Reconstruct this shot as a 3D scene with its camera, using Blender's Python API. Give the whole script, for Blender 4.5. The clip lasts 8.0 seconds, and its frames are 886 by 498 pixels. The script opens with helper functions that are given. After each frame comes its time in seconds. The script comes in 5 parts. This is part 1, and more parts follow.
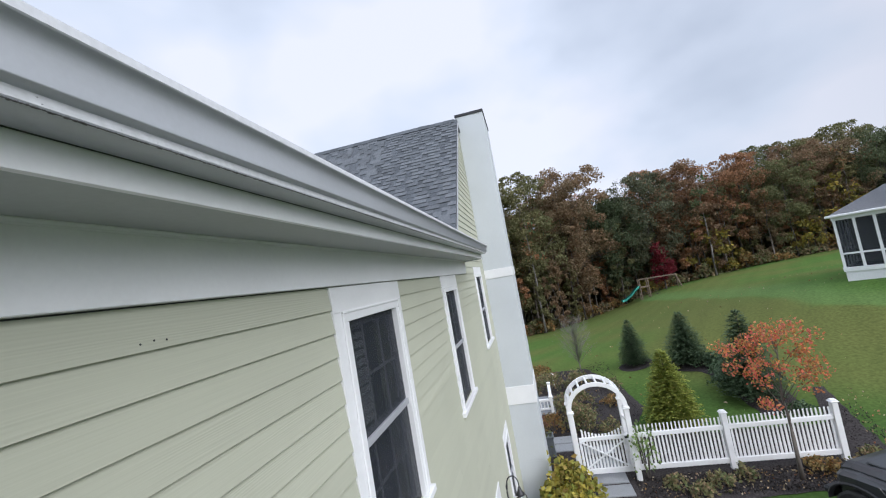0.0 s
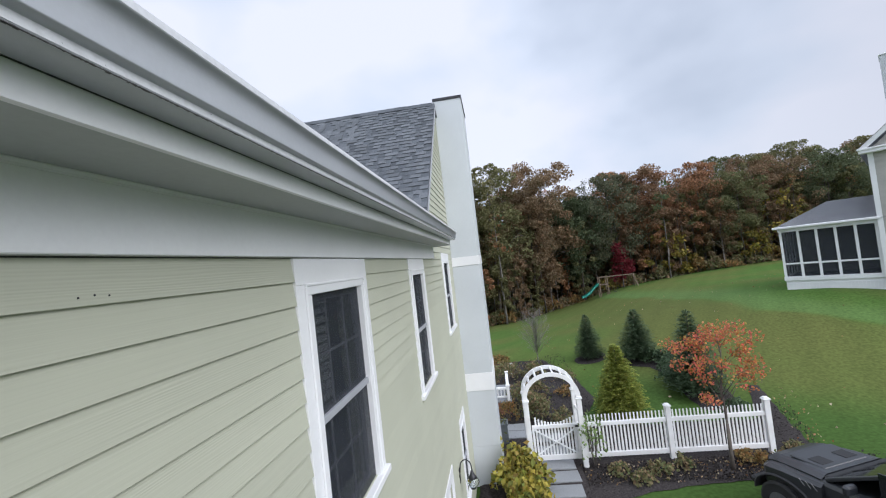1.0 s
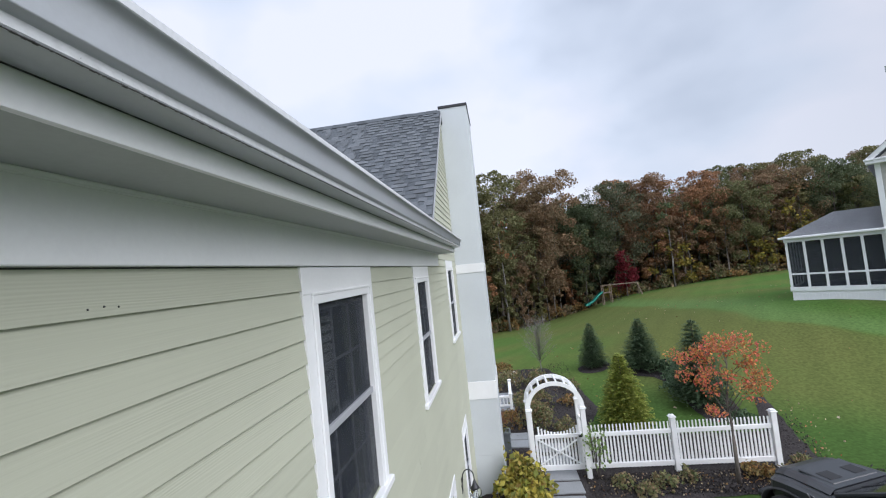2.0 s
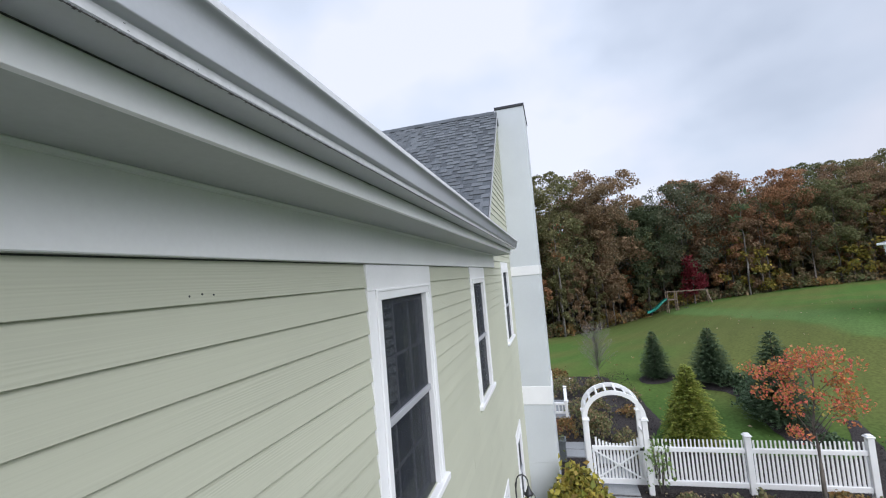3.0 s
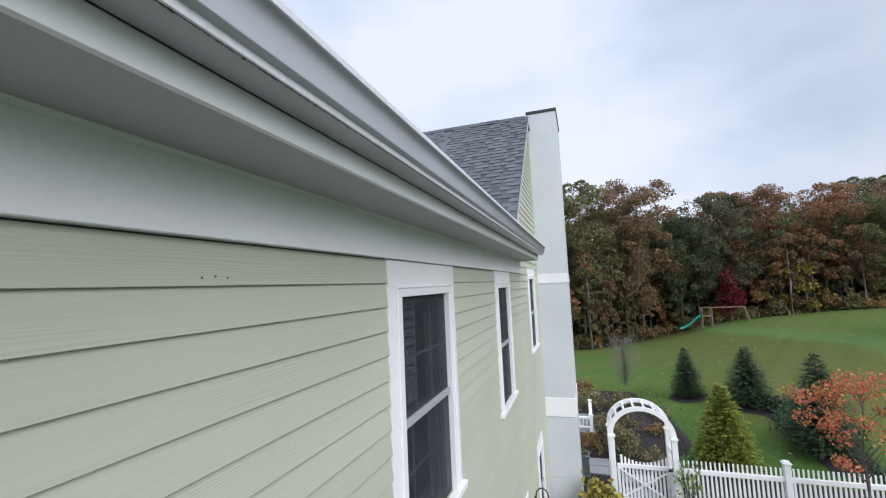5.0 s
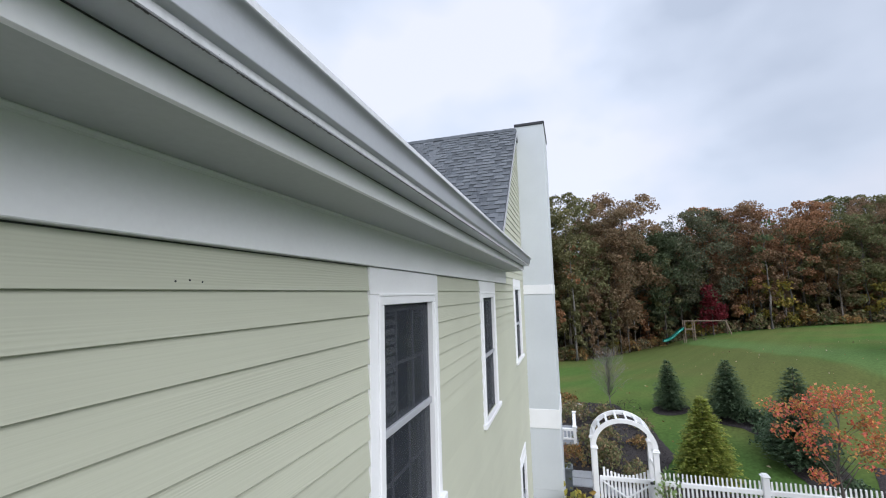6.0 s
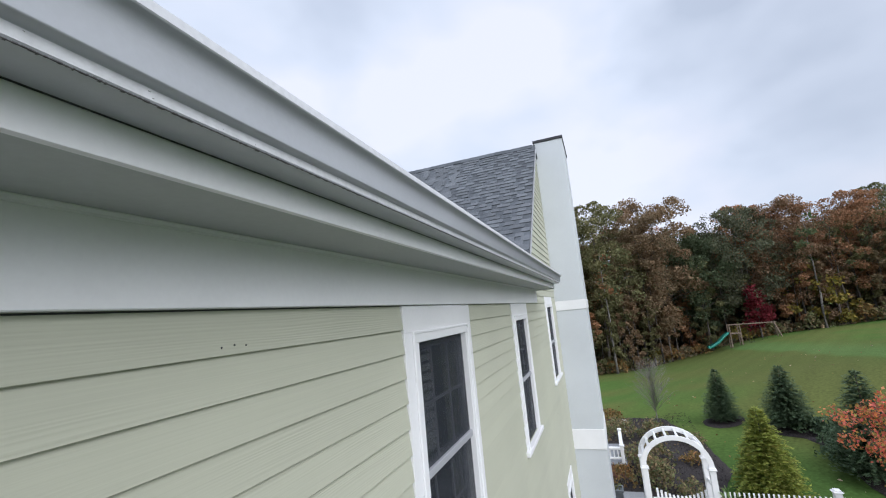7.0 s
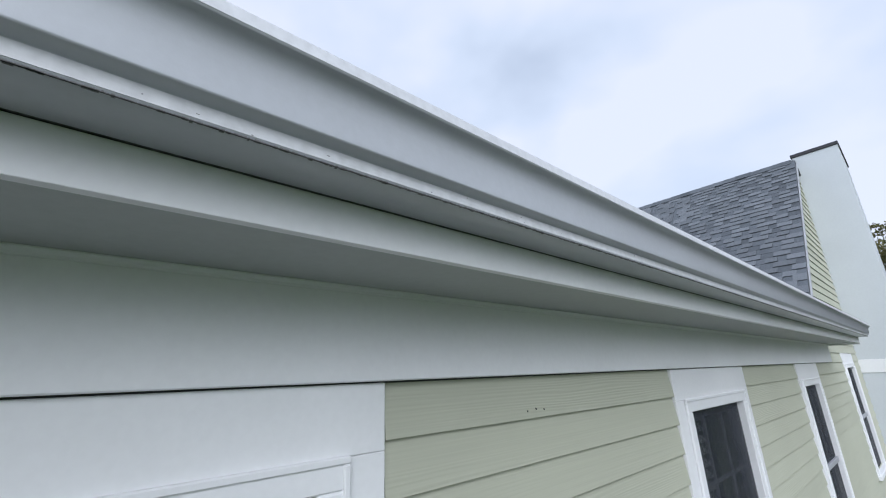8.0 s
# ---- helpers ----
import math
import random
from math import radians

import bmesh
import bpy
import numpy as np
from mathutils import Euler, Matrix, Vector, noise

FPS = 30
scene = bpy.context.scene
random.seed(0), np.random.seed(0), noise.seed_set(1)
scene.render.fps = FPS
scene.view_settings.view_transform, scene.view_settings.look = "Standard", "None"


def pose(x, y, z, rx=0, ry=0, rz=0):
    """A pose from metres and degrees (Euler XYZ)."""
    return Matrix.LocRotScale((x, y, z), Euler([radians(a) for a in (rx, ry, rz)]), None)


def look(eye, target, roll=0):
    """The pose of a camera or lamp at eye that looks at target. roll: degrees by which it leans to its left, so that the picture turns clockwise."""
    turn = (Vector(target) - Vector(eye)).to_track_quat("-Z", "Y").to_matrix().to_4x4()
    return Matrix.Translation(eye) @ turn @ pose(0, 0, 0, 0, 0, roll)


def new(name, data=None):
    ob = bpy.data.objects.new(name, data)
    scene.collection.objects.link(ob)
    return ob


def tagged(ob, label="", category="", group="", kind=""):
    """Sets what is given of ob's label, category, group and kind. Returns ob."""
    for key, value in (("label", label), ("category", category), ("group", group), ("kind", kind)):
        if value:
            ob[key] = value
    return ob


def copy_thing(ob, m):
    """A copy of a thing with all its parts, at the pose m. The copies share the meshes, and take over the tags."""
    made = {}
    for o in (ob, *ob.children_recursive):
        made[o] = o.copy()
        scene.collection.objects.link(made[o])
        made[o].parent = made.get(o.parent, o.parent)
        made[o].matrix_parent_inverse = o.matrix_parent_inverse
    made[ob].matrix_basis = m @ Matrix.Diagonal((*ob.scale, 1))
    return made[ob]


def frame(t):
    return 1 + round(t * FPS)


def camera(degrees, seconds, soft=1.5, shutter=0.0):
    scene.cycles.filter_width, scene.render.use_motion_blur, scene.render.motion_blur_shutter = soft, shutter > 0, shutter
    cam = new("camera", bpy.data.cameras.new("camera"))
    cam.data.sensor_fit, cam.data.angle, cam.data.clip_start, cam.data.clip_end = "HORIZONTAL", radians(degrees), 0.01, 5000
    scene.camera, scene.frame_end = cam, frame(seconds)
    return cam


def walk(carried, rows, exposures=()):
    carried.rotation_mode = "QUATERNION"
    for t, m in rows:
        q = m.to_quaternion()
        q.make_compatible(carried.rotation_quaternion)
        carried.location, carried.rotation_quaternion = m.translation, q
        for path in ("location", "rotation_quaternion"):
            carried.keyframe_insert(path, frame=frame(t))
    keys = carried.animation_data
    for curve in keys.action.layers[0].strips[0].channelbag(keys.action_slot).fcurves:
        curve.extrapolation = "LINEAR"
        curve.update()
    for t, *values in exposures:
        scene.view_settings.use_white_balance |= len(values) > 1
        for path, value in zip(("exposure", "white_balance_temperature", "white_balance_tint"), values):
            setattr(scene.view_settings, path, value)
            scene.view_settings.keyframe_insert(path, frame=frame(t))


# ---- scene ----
cam = camera(93.8, 8.0, soft=1.15)
PATH = [
    (0, (1.112, -0.461, 5.506), (0.728, 1.496, 5.665), -10.0),
    (0.2, (1.084, -0.427, 5.483), (0.786, 1.547, 5.602), -9.0),
    (0.5, (1.099, -0.422, 5.463), (0.842, 1.56, 5.545), -7.2),
    (1, (1.083, -0.422, 5.46), (0.841, 1.562, 5.538), -6.5),
    (1.5, (1.079, -0.411, 5.469), (0.847, 1.573, 5.563), -6.2),
    (1.7, (1.068, -0.418, 5.474), (0.827, 1.565, 5.579), -6.04),
    (2.8, (1.046, -0.386, 5.515), (0.667, 1.574, 5.631), -5.4),
    (3, (1.018, -0.438, 5.472), (0.516, 1.493, 5.615), -4.8),
    (3.5, (0.998, -0.437, 5.478), (0.361, 1.449, 5.663), -4.0),
    (4, (1.027, -0.417, 5.469), (0.391, 1.47, 5.659), -4.8),
    (4.2, (1.026, -0.401, 5.458), (0.383, 1.483, 5.644), -4.64),
    (5.3, (1.007, -0.357, 5.418), (0.414, 1.544, 5.600), -1.56),
    (5.5, (1.021, -0.359, 5.412), (0.445, 1.547, 5.604), -1.2),
    (6, (1.036, -0.355, 5.424), (0.472, 1.551, 5.646), -1.6),
    (6.5, (1.044, -0.346, 5.455), (0.445, 1.544, 5.722), -3.1),
    (7, (1.033, -0.379, 5.513), (0.359, 1.477, 5.832), -5.3),
    (7.3, (1.019, -0.295, 5.534), (0.274, 1.53, 5.87), -5.4),
    (7.5, (1.006, -0.379, 5.547), (0.099, 1.359, 5.942), -4.8),
    (7.7, (0.953, -0.487, 5.571), (-0.163, 1.102, 6.053), -3.6),
    (7.8, (0.942, -0.52, 5.576), (-0.245, 1.005, 6.092), -3.5),
    (7.9, (0.916, -0.57, 5.584), (-0.408, 0.818, 6.15), -2.9),
    (8, (0.905, -0.604, 5.595), (-0.521, 0.668, 6.186), -2.3),
]
walk(cam, [(t, look(eye, target, roll)) for t, eye, target, roll in PATH],
     exposures=[(0.0, 0.97, 6190, 12), (7.2, 0.97, 6190, 12), (8.0, 0.91, 5960, 11)])

# ---- sky and light ----
world = bpy.data.worlds.new("overcast_sky")
scene.world = world
world.use_nodes = True
wn, wl = world.node_tree.nodes, world.node_tree.links
SUN_EL, SUN_AZ = radians(34), radians(130)
sky = wn.new("ShaderNodeTexSky")
sky.sky_type, sky.sun_disc, sky.sun_elevation, sky.sun_rotation = "NISHITA", False, SUN_EL, SUN_AZ
coord = wn.new("ShaderNodeTexCoord")
squash = wn.new("ShaderNodeMapping")
squash.inputs["Scale"].default_value = (1.0, 1.0, 1.7)
squash.inputs["Location"].default_value = (0.8, 0.1, 0.3)
cloud = wn.new("ShaderNodeTexNoise")
cloud.inputs["Scale"].default_value, cloud.inputs["Detail"].default_value = 2.3, 4.0
cloud.inputs["Roughness"].default_value, cloud.inputs["Distortion"].default_value = 0.42, 0.1
ramp = wn.new("ShaderNodeValToRGB")
ramp.color_ramp.elements[0].position, ramp.color_ramp.elements[0].color = 0.32, (0.310, 0.346, 0.405, 1)
ramp.color_ramp.elements[1].position, ramp.color_ramp.elements[1].color = 0.585, (0.470, 0.482, 0.528, 1)
mid = ramp.color_ramp.elements.new(0.47)
mid.color = (0.398, 0.434, 0.494, 1)
clear, clouds, both = wn.new("ShaderNodeBackground"), wn["Background"], wn.new("ShaderNodeMixShader")
clear.inputs["Strength"].default_value, clouds.inputs["Strength"].default_value = 0.09, 1.0
both.inputs[0].default_value = 0.93
wl.new(coord.outputs["Generated"], squash.inputs["Vector"])
wl.new(squash.outputs["Vector"], cloud.inputs["Vector"])
# banks of cloud with ragged rims: direction, reach in degrees, weight
ragged, loose, rim = wn.new("ShaderNodeTexNoise"), wn.new("ShaderNodeVectorMath"), wn.new("ShaderNodeVectorMath")
ragged.inputs["Scale"].default_value, ragged.inputs["Detail"].default_value = 4.5, 5.0
loose.operation, loose.inputs[1].default_value, loose.inputs[2].default_value = "MULTIPLY_ADD", (0.34, 0.34, 0.34), (-0.17, -0.17, -0.17)
rim.operation = "ADD"
wl.new(coord.outputs["Generated"], ragged.inputs["Vector"])
wl.new(ragged.outputs["Color"], loose.inputs[0])
wl.new(coord.outputs["Generated"], rim.inputs[0])
wl.new(loose.outputs[0], rim.inputs[1])
thickness = cloud.outputs["Fac"]
for way, reach, weight in (((0.17, 0.88, 0.45), 15, -0.12), ((0.36, 0.83, 0.43), 17, -0.06), ((-0.44, 0.62, 0.65), 16, 0.05), ((0.27, 0.93, 0.25), 9, -0.05), ((-0.15, 0.86, 0.48), 22, 0.025), ((0.02, 0.95, 0.28), 10, 0.04)):
    near_, span_, sum_ = wn.new("ShaderNodeVectorMath"), wn.new("ShaderNodeMapRange"), wn.new("ShaderNodeMath")
    near_.operation, near_.inputs[1].default_value = "DISTANCE", Vector(way).normalized()
    span_.interpolation_type = "SMOOTHSTEP"
    span_.inputs[1].default_value, span_.inputs[2].default_value = radians(reach), 0.0
    sum_.operation, sum_.inputs[1].default_value = "MULTIPLY_ADD", weight
    wl.new(rim.outputs[0], near_.inputs[0])
    wl.new(near_.outputs["Value"], span_.inputs[0])
    wl.new(span_.outputs[0], sum_.inputs[0])
    wl.new(thickness, sum_.inputs[2])
    thickness = sum_.outputs[0]
wl.new(thickness, ramp.inputs["Fac"])
wl.new(sky.outputs["Color"], clear.inputs["Color"])
wl.new(ramp.outputs["Color"], clouds.inputs["Color"])
up = wn.new("ShaderNodeSeparateXYZ")
zenith = wn.new("ShaderNodeMapRange")   # an overcast sky is brightest overhead
zenith.inputs[1].default_value, zenith.inputs[2].default_value, zenith.inputs[3].default_value, zenith.inputs[4].default_value = 0.78, 1.0, 1.0, 3.2
wl.new(coord.outputs["Generated"], up.inputs[0])
thick_side = wn.new("ShaderNodeMapRange")  # heavier cloud to the east
thick_side.inputs[1].default_value, thick_side.inputs[2].default_value, thick_side.inputs[3].default_value, thick_side.inputs[4].default_value = 0.1, 0.7, 1.0, 0.76
level = wn.new("ShaderNodeMath")
level.operation = "MULTIPLY"
wl.new(up.outputs["Z"], zenith.inputs[0])
wl.new(up.outputs["X"], thick_side.inputs[0])
wl.new(zenith.outputs[0], level.inputs[0])
wl.new(thick_side.outputs[0], level.inputs[1])
wl.new(level.outputs[0], clouds.inputs["Strength"])
wl.new(clear.outputs[0], both.inputs[1])
wl.new(clouds.outputs[0], both.inputs[2])
wl.new(both.outputs[0], wn["World Output"].inputs["Surface"])

sun = new("sun", bpy.data.lights.new("sun", "SUN"))
sun.data.energy, sun.data.angle, sun.data.color = 1.38, radians(55), (1.0, 0.985, 0.965)
sun.matrix_world = look((32, -27, 28), (0, 0, 0))


# ---- materials ----
def material(name, colour, rough=0.6, metal=0.0, grain=40.0, grain_amount=0.15, stain=1.5, stain_amount=0.12,
             bump=0.15, stretch=(1, 1, 1), random_amount=0.0, second=None, island=False, spec=0.5):
    """Principled with fine grain, broad stains, a little relief and a shift from piece to piece."""
    m = bpy.data.materials.new(name)
    m.use_nodes = True
    n, l = m.node_tree.nodes, m.node_tree.links
    p = n["Principled BSDF"]
    p.inputs["Roughness"].default_value, p.inputs["Metallic"].default_value = rough, metal
    p.inputs["Specular IOR Level"].default_value = spec
    co = n.new("ShaderNodeTexCoord")
    mp = n.new("ShaderNodeMapping")
    mp.inputs["Scale"].default_value = stretch
    geo = n.new("ShaderNodeNewGeometry")
    l.new(geo.outputs["Position"], mp.inputs["Vector"])
    fine, broad = n.new("ShaderNodeTexNoise"), n.new("ShaderNodeTexNoise")
    fine.inputs["Scale"].default_value, fine.inputs["Detail"].default_value = grain, 4.0
    broad.inputs["Scale"].default_value, broad.inputs["Detail"].default_value = stain, 3.0
    l.new(mp.outputs["Vector"], fine.inputs["Vector"])
    l.new(geo.outputs["Position"], broad.inputs["Vector"])
    base = n.new("ShaderNodeMix")
    base.data_type = "RGBA"
    base.inputs[6].default_value, base.inputs[7].default_value = (*colour, 1), (*(second or [c * 0.8 for c in colour]), 1)
    if second:
        step = n.new("ShaderNodeMapRange")
        step.inputs[1].default_value, step.inputs[2].default_value = 0.42, 0.58
        l.new(broad.outputs["Fac"], step.inputs[0])
        l.new(step.outputs[0], base.inputs[0])
    else:
        l.new(broad.outputs["Fac"], base.inputs[0])
    value = n.new("ShaderNodeMapRange")
    value.inputs[1].default_value, value.inputs[2].default_value = 0.3, 0.7
    value.inputs[3].default_value, value.inputs[4].default_value = 1 - grain_amount, 1 + grain_amount
    l.new(fine.outputs["Fac"], value.inputs[0])
    tone = n.new("ShaderNodeHueSaturation")
    l.new(base.outputs[2], tone.inputs["Color"])
    if random_amount:
        shift = n.new("ShaderNodeMapRange")
        shift.inputs[3].default_value, shift.inputs[4].default_value = 1 - random_amount, 1 + random_amount
        if island:
            l.new(geo.outputs["Random Per Island"], shift.inputs[0])
        else:
            info = n.new("ShaderNodeObjectInfo")
            l.new(info.outputs["Random"], shift.inputs[0])
        times = n.new("ShaderNodeMath")
        times.operation = "MULTIPLY"
        l.new(value.outputs[0], times.inputs[0])
        l.new(shift.outputs[0], times.inputs[1])
        l.new(times.outputs[0], tone.inputs["Value"])
    else:
        l.new(value.outputs[0], tone.inputs["Value"])
    l.new(tone.outputs["Color"], p.inputs["Base Color"])
    if bump:
        b = n.new("ShaderNodeBump")
        b.inputs["Strength"].default_value, b.inputs["Distance"].default_value = bump, 0.01
        l.new(fine.outputs["Fac"], b.inputs["Height"])
        l.new(b.outputs["Normal"], p.inputs["Normal"])
    return m


def leaf_material(name, colours, by_object=True, through_light=0.4):
    """Leaves whose colour runs along a ramp: tree by tree, and from leaf to leaf."""
    m = bpy.data.materials.new(name)
    m.use_nodes = True
    n, l = m.node_tree.nodes, m.node_tree.links
    p = n["Principled BSDF"]
    p.inputs["Roughness"].default_value, p.inputs["Specular IOR Level"].default_value = 0.75, 0.2
    geo, info = n.new("ShaderNodeNewGeometry"), n.new("ShaderNodeObjectInfo")
    r = n.new("ShaderNodeValToRGB")
    e = r.color_ramp.elements
    for i, c in enumerate(colours):
        at = i / max(1, len(colours) - 1)
        if i < 2:
            e[i].position, e[i].color = at, (*c, 1)
        else:
            e.new(at).color = (*c, 1)
    for i, c in enumerate(colours):
        e[i].position, e[i].color = i / max(1, len(colours) - 1), (*c, 1)
    if by_object:
        mixed = n.new("ShaderNodeMath")
        mixed.operation = "MULTIPLY_ADD"
        mixed.inputs[1].default_value = 0.22
        spread = n.new("ShaderNodeMath")
        spread.operation = "MULTIPLY_ADD"
        spread.inputs[1].default_value, spread.inputs[2].default_value = 0.9, -0.06
        l.new(info.outputs["Random"], spread.inputs[0])
        l.new(geo.outputs["Random Per Island"], mixed.inputs[0])
        l.new(spread.outputs[0], mixed.inputs[2])
        l.new(mixed.outputs[0], r.inputs["Fac"])
    else:
        l.new(geo.outputs["Random Per Island"], r.inputs["Fac"])
    h = n.new("ShaderNodeHueSaturation")
    v = n.new("ShaderNodeMapRange")
    v.inputs[3].default_value, v.inputs[4].default_value = 0.6, 1.35
    w = n.new("ShaderNodeTexWhiteNoise")
    w.noise_dimensions = "1D"
    l.new(geo.outputs["Random Per Island"], w.inputs["W"])
    l.new(w.outputs["Value"], v.inputs[0])
    l.new(v.outputs[0], h.inputs["Value"])
    l.new(r.outputs["Color"], h.inputs["Color"])
    l.new(h.outputs["Color"], p.inputs["Base Color"])
    t = n.new("ShaderNodeBsdfTranslucent")
    l.new(h.outputs["Color"], t.inputs["Color"])
    mix = n.new("ShaderNodeMixShader")
    mix.inputs[0].default_value = through_light
    l.new(p.outputs[0], mix.inputs[1])
    l.new(t.outputs[0], mix.inputs[2])
    l.new(mix.outputs[0], n["Material Output"].inputs["Surface"])
    return m


SIDING = material("sage_fibre_cement", (0.525, 0.535, 0.425), 0.62, grain=9, grain_amount=0.03, stain=0.8, stain_amount=0.05,
                  bump=0.07, stretch=(1, 0.22, 16), random_amount=0.03)
WHITE = material("white_painted_trim", (0.90, 0.905, 0.915), 0.45, grain=60, grain_amount=0.015, stain=1.2, bump=0.04)
VINYL = material("white_vinyl", (0.92, 0.92, 0.925), 0.4, grain=80, grain_amount=0.02, stain=3, bump=0.03)
SASH = material("grey_sash_paint", (0.42, 0.43, 0.46), 0.5, grain=60, grain_amount=0.04, bump=0.05)
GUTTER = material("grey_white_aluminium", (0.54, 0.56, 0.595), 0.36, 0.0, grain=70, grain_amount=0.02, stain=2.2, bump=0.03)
CHIM = material("pale_grey_panel", (0.64, 0.675, 0.70), 0.55, grain=50, grain_amount=0.02, stain=0.9, bump=0.05)
# paler gutter colour: light caught by the edges is painted in
GUTTER_LIT = material("lit_aluminium_edge", (0.66, 0.67, 0.69), 0.45, grain=60, grain_amount=0.08, stain=2.0, bump=0.05)
# trim white darkened: the eave's shade is put into this colour
SOFFIT = material("shade_darkened_soffit", (0.47, 0.495, 0.48), 0.6, grain=50, grain_amount=0.03, stain=1.1, bump=0.04)
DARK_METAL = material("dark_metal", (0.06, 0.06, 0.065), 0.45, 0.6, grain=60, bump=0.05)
SHINGLE = material("grey_asphalt_shingle", (0.145, 0.156, 0.170), 0.9, grain=160, grain_amount=0.3, stain=1.4, bump=0.5, random_amount=0.15, spec=0.15)
SHINGLE_FAR = material("grey_shingle_far", (0.145, 0.156, 0.170), 0.9, grain=160, grain_amount=0.3, stain=1.4, bump=0.5, random_amount=0.15, island=True, spec=0.15)
# shingle grey darkened for the printed band and for painted-in shade
SHINGLE_SHADE = material("shaded_shingle_layer", (0.105, 0.115, 0.128), 0.9, grain=160, grain_amount=0.3, bump=0.5, random_amount=0.2, spec=0.15)
# near-black for all indoor surfaces: the dimness is put into the colour
ROOM = material("painted_dim_room", (0.10, 0.10, 0.10), 0.9, grain=4, bump=0.0)
SLAT = material("dark_shutter_slat", (0.75, 0.75, 0.75), 0.6, grain=30, bump=0.03)
BAR = material("dark_glazing_bar", (0.46, 0.47, 0.50), 0.5, grain=60, bump=0.02)
MULCH = material("dark_bark_mulch", (0.050, 0.044, 0.043), 0.95, grain=28, grain_amount=0.6, stain=2.0, bump=1.0, spec=0.1)
PAVER = material("bluestone", (0.27, 0.28, 0.29), 0.8, grain=45, grain_amount=0.15, stain=2.5, bump=0.3, random_amount=0.12)
BRICK = material("red_brick", (0.36, 0.17, 0.13), 0.85, grain=50, grain_amount=0.2, bump=0.4, random_amount=0.18)
BARK = material("grey_brown_bark", (0.115, 0.098, 0.085), 0.9, grain=14, grain_amount=0.4, bump=0.8, stretch=(1, 1, 0.25), random_amount=0.3)
SLIDE = material("teal_plastic", (0.04, 0.42, 0.33), 0.4, grain=30, grain_amount=0.05, bump=0.02)
TIMBER = material("weathered_timber", (0.20, 0.15, 0.11), 0.8, grain=20, grain_amount=0.25, bump=0.3)
CAR = material("black_car_paint", (0.026, 0.029, 0.034), 0.36, grain=30, grain_amount=0.05, bump=0.0, spec=0.85)
CAR_GLASS = material("tinted_car_glass", (0.012, 0.014, 0.016), 0.08, grain=20, grain_amount=0.02, bump=0.0, spec=0.6)
CAR_TRIM = material("matt_black_plastic", (0.02, 0.02, 0.022), 0.6, grain=90, grain_amount=0.1, bump=0.1)
RUBBER = material("tyre_rubber", (0.02, 0.02, 0.02), 0.85, grain=40, bump=0.2)
ALLOY = material("alloy_rim", (0.35, 0.35, 0.36), 0.35, 0.9, grain=40, bump=0.02)
LAMP = material("lamp_glass", (0.75, 0.72, 0.68), 0.3, grain=20, bump=0.0)
PLANTER = material("grey_planter", (0.17, 0.19, 0.20), 0.6, grain=20, bump=0.1)
NEIGHBOUR = material("greige_siding", (0.47, 0.46, 0.43), 0.65, grain=12, grain_amount=0.05, bump=0.3, stretch=(1, 1, 10), random_amount=0.04)
PORCH_ROOF = material("weathered_grey_shingle", (0.38, 0.385, 0.40), 0.9, grain=24, grain_amount=0.3, bump=0.5, stretch=(1, 1, 6), spec=0.15)
DRIVE = material("asphalt_drive", (0.05, 0.05, 0.052), 0.9, grain=60, grain_amount=0.4, bump=0.5)

BROWN_OAK = leaf_material("brown_oak_leaves", [(0.185, 0.163, 0.092), (0.270, 0.177, 0.106), (0.213, 0.163, 0.099), (0.327, 0.192, 0.121)])
OLIVE_OAK = leaf_material("olive_oak_leaves", [(0.142, 0.163, 0.078), (0.213, 0.192, 0.092), (0.170, 0.177, 0.085), (0.241, 0.185, 0.099)])
GREEN_OAK = leaf_material("green_oak_leaves", [(0.098, 0.128, 0.070), (0.125, 0.145, 0.078), (0.118, 0.128, 0.085), (0.150, 0.150, 0.080)])
RUST_OAK = leaf_material("rust_oak_leaves", [(0.241, 0.170, 0.099), (0.369, 0.192, 0.099), (0.298, 0.170, 0.099), (0.426, 0.213, 0.114)])
AUTUMN = leaf_material("autumn_leaves", [(0.105, 0.160, 0.078), (0.290, 0.175, 0.095), (0.200, 0.190, 0.098), (0.410, 0.190, 0.100), (0.095, 0.148, 0.074), (0.165, 0.185, 0.092), (0.350, 0.155, 0.105), (0.215, 0.185, 0.098)])
WOOD_FLOOR = leaf_material("woodland_leaves", [(0.216, 0.196, 0.121), (0.324, 0.223, 0.135), (0.176, 0.203, 0.121), (0.365, 0.243, 0.121)], False)
YELLOW = leaf_material("yellow_leaves", [(0.33, 0.25, 0.05), (0.26, 0.21, 0.05), (0.19, 0.19, 0.05), (0.36, 0.24, 0.06)], False, 0.35)
HYDRANGEA = leaf_material("hydrangea_leaves", [(0.46, 0.36, 0.06), (0.25, 0.28, 0.06), (0.55, 0.44, 0.10), (0.16, 0.20, 0.05), (0.36, 0.24, 0.07)], False, 0.35)
RED = leaf_material("red_leaves", [(0.62, 0.13, 0.11), (0.66, 0.20, 0.11), (0.60, 0.27, 0.09), (0.64, 0.16, 0.15), (0.42, 0.30, 0.09), (0.30, 0.27, 0.08)], False, 0.4)
CRIMSON = leaf_material("crimson_leaves", [(0.22, 0.03, 0.04), (0.16, 0.025, 0.035)], False)
SPRUCE = leaf_material("spruce_needles", [(0.070, 0.115, 0.060), (0.115, 0.160, 0.088), (0.045, 0.082, 0.045)], False, 0.2)
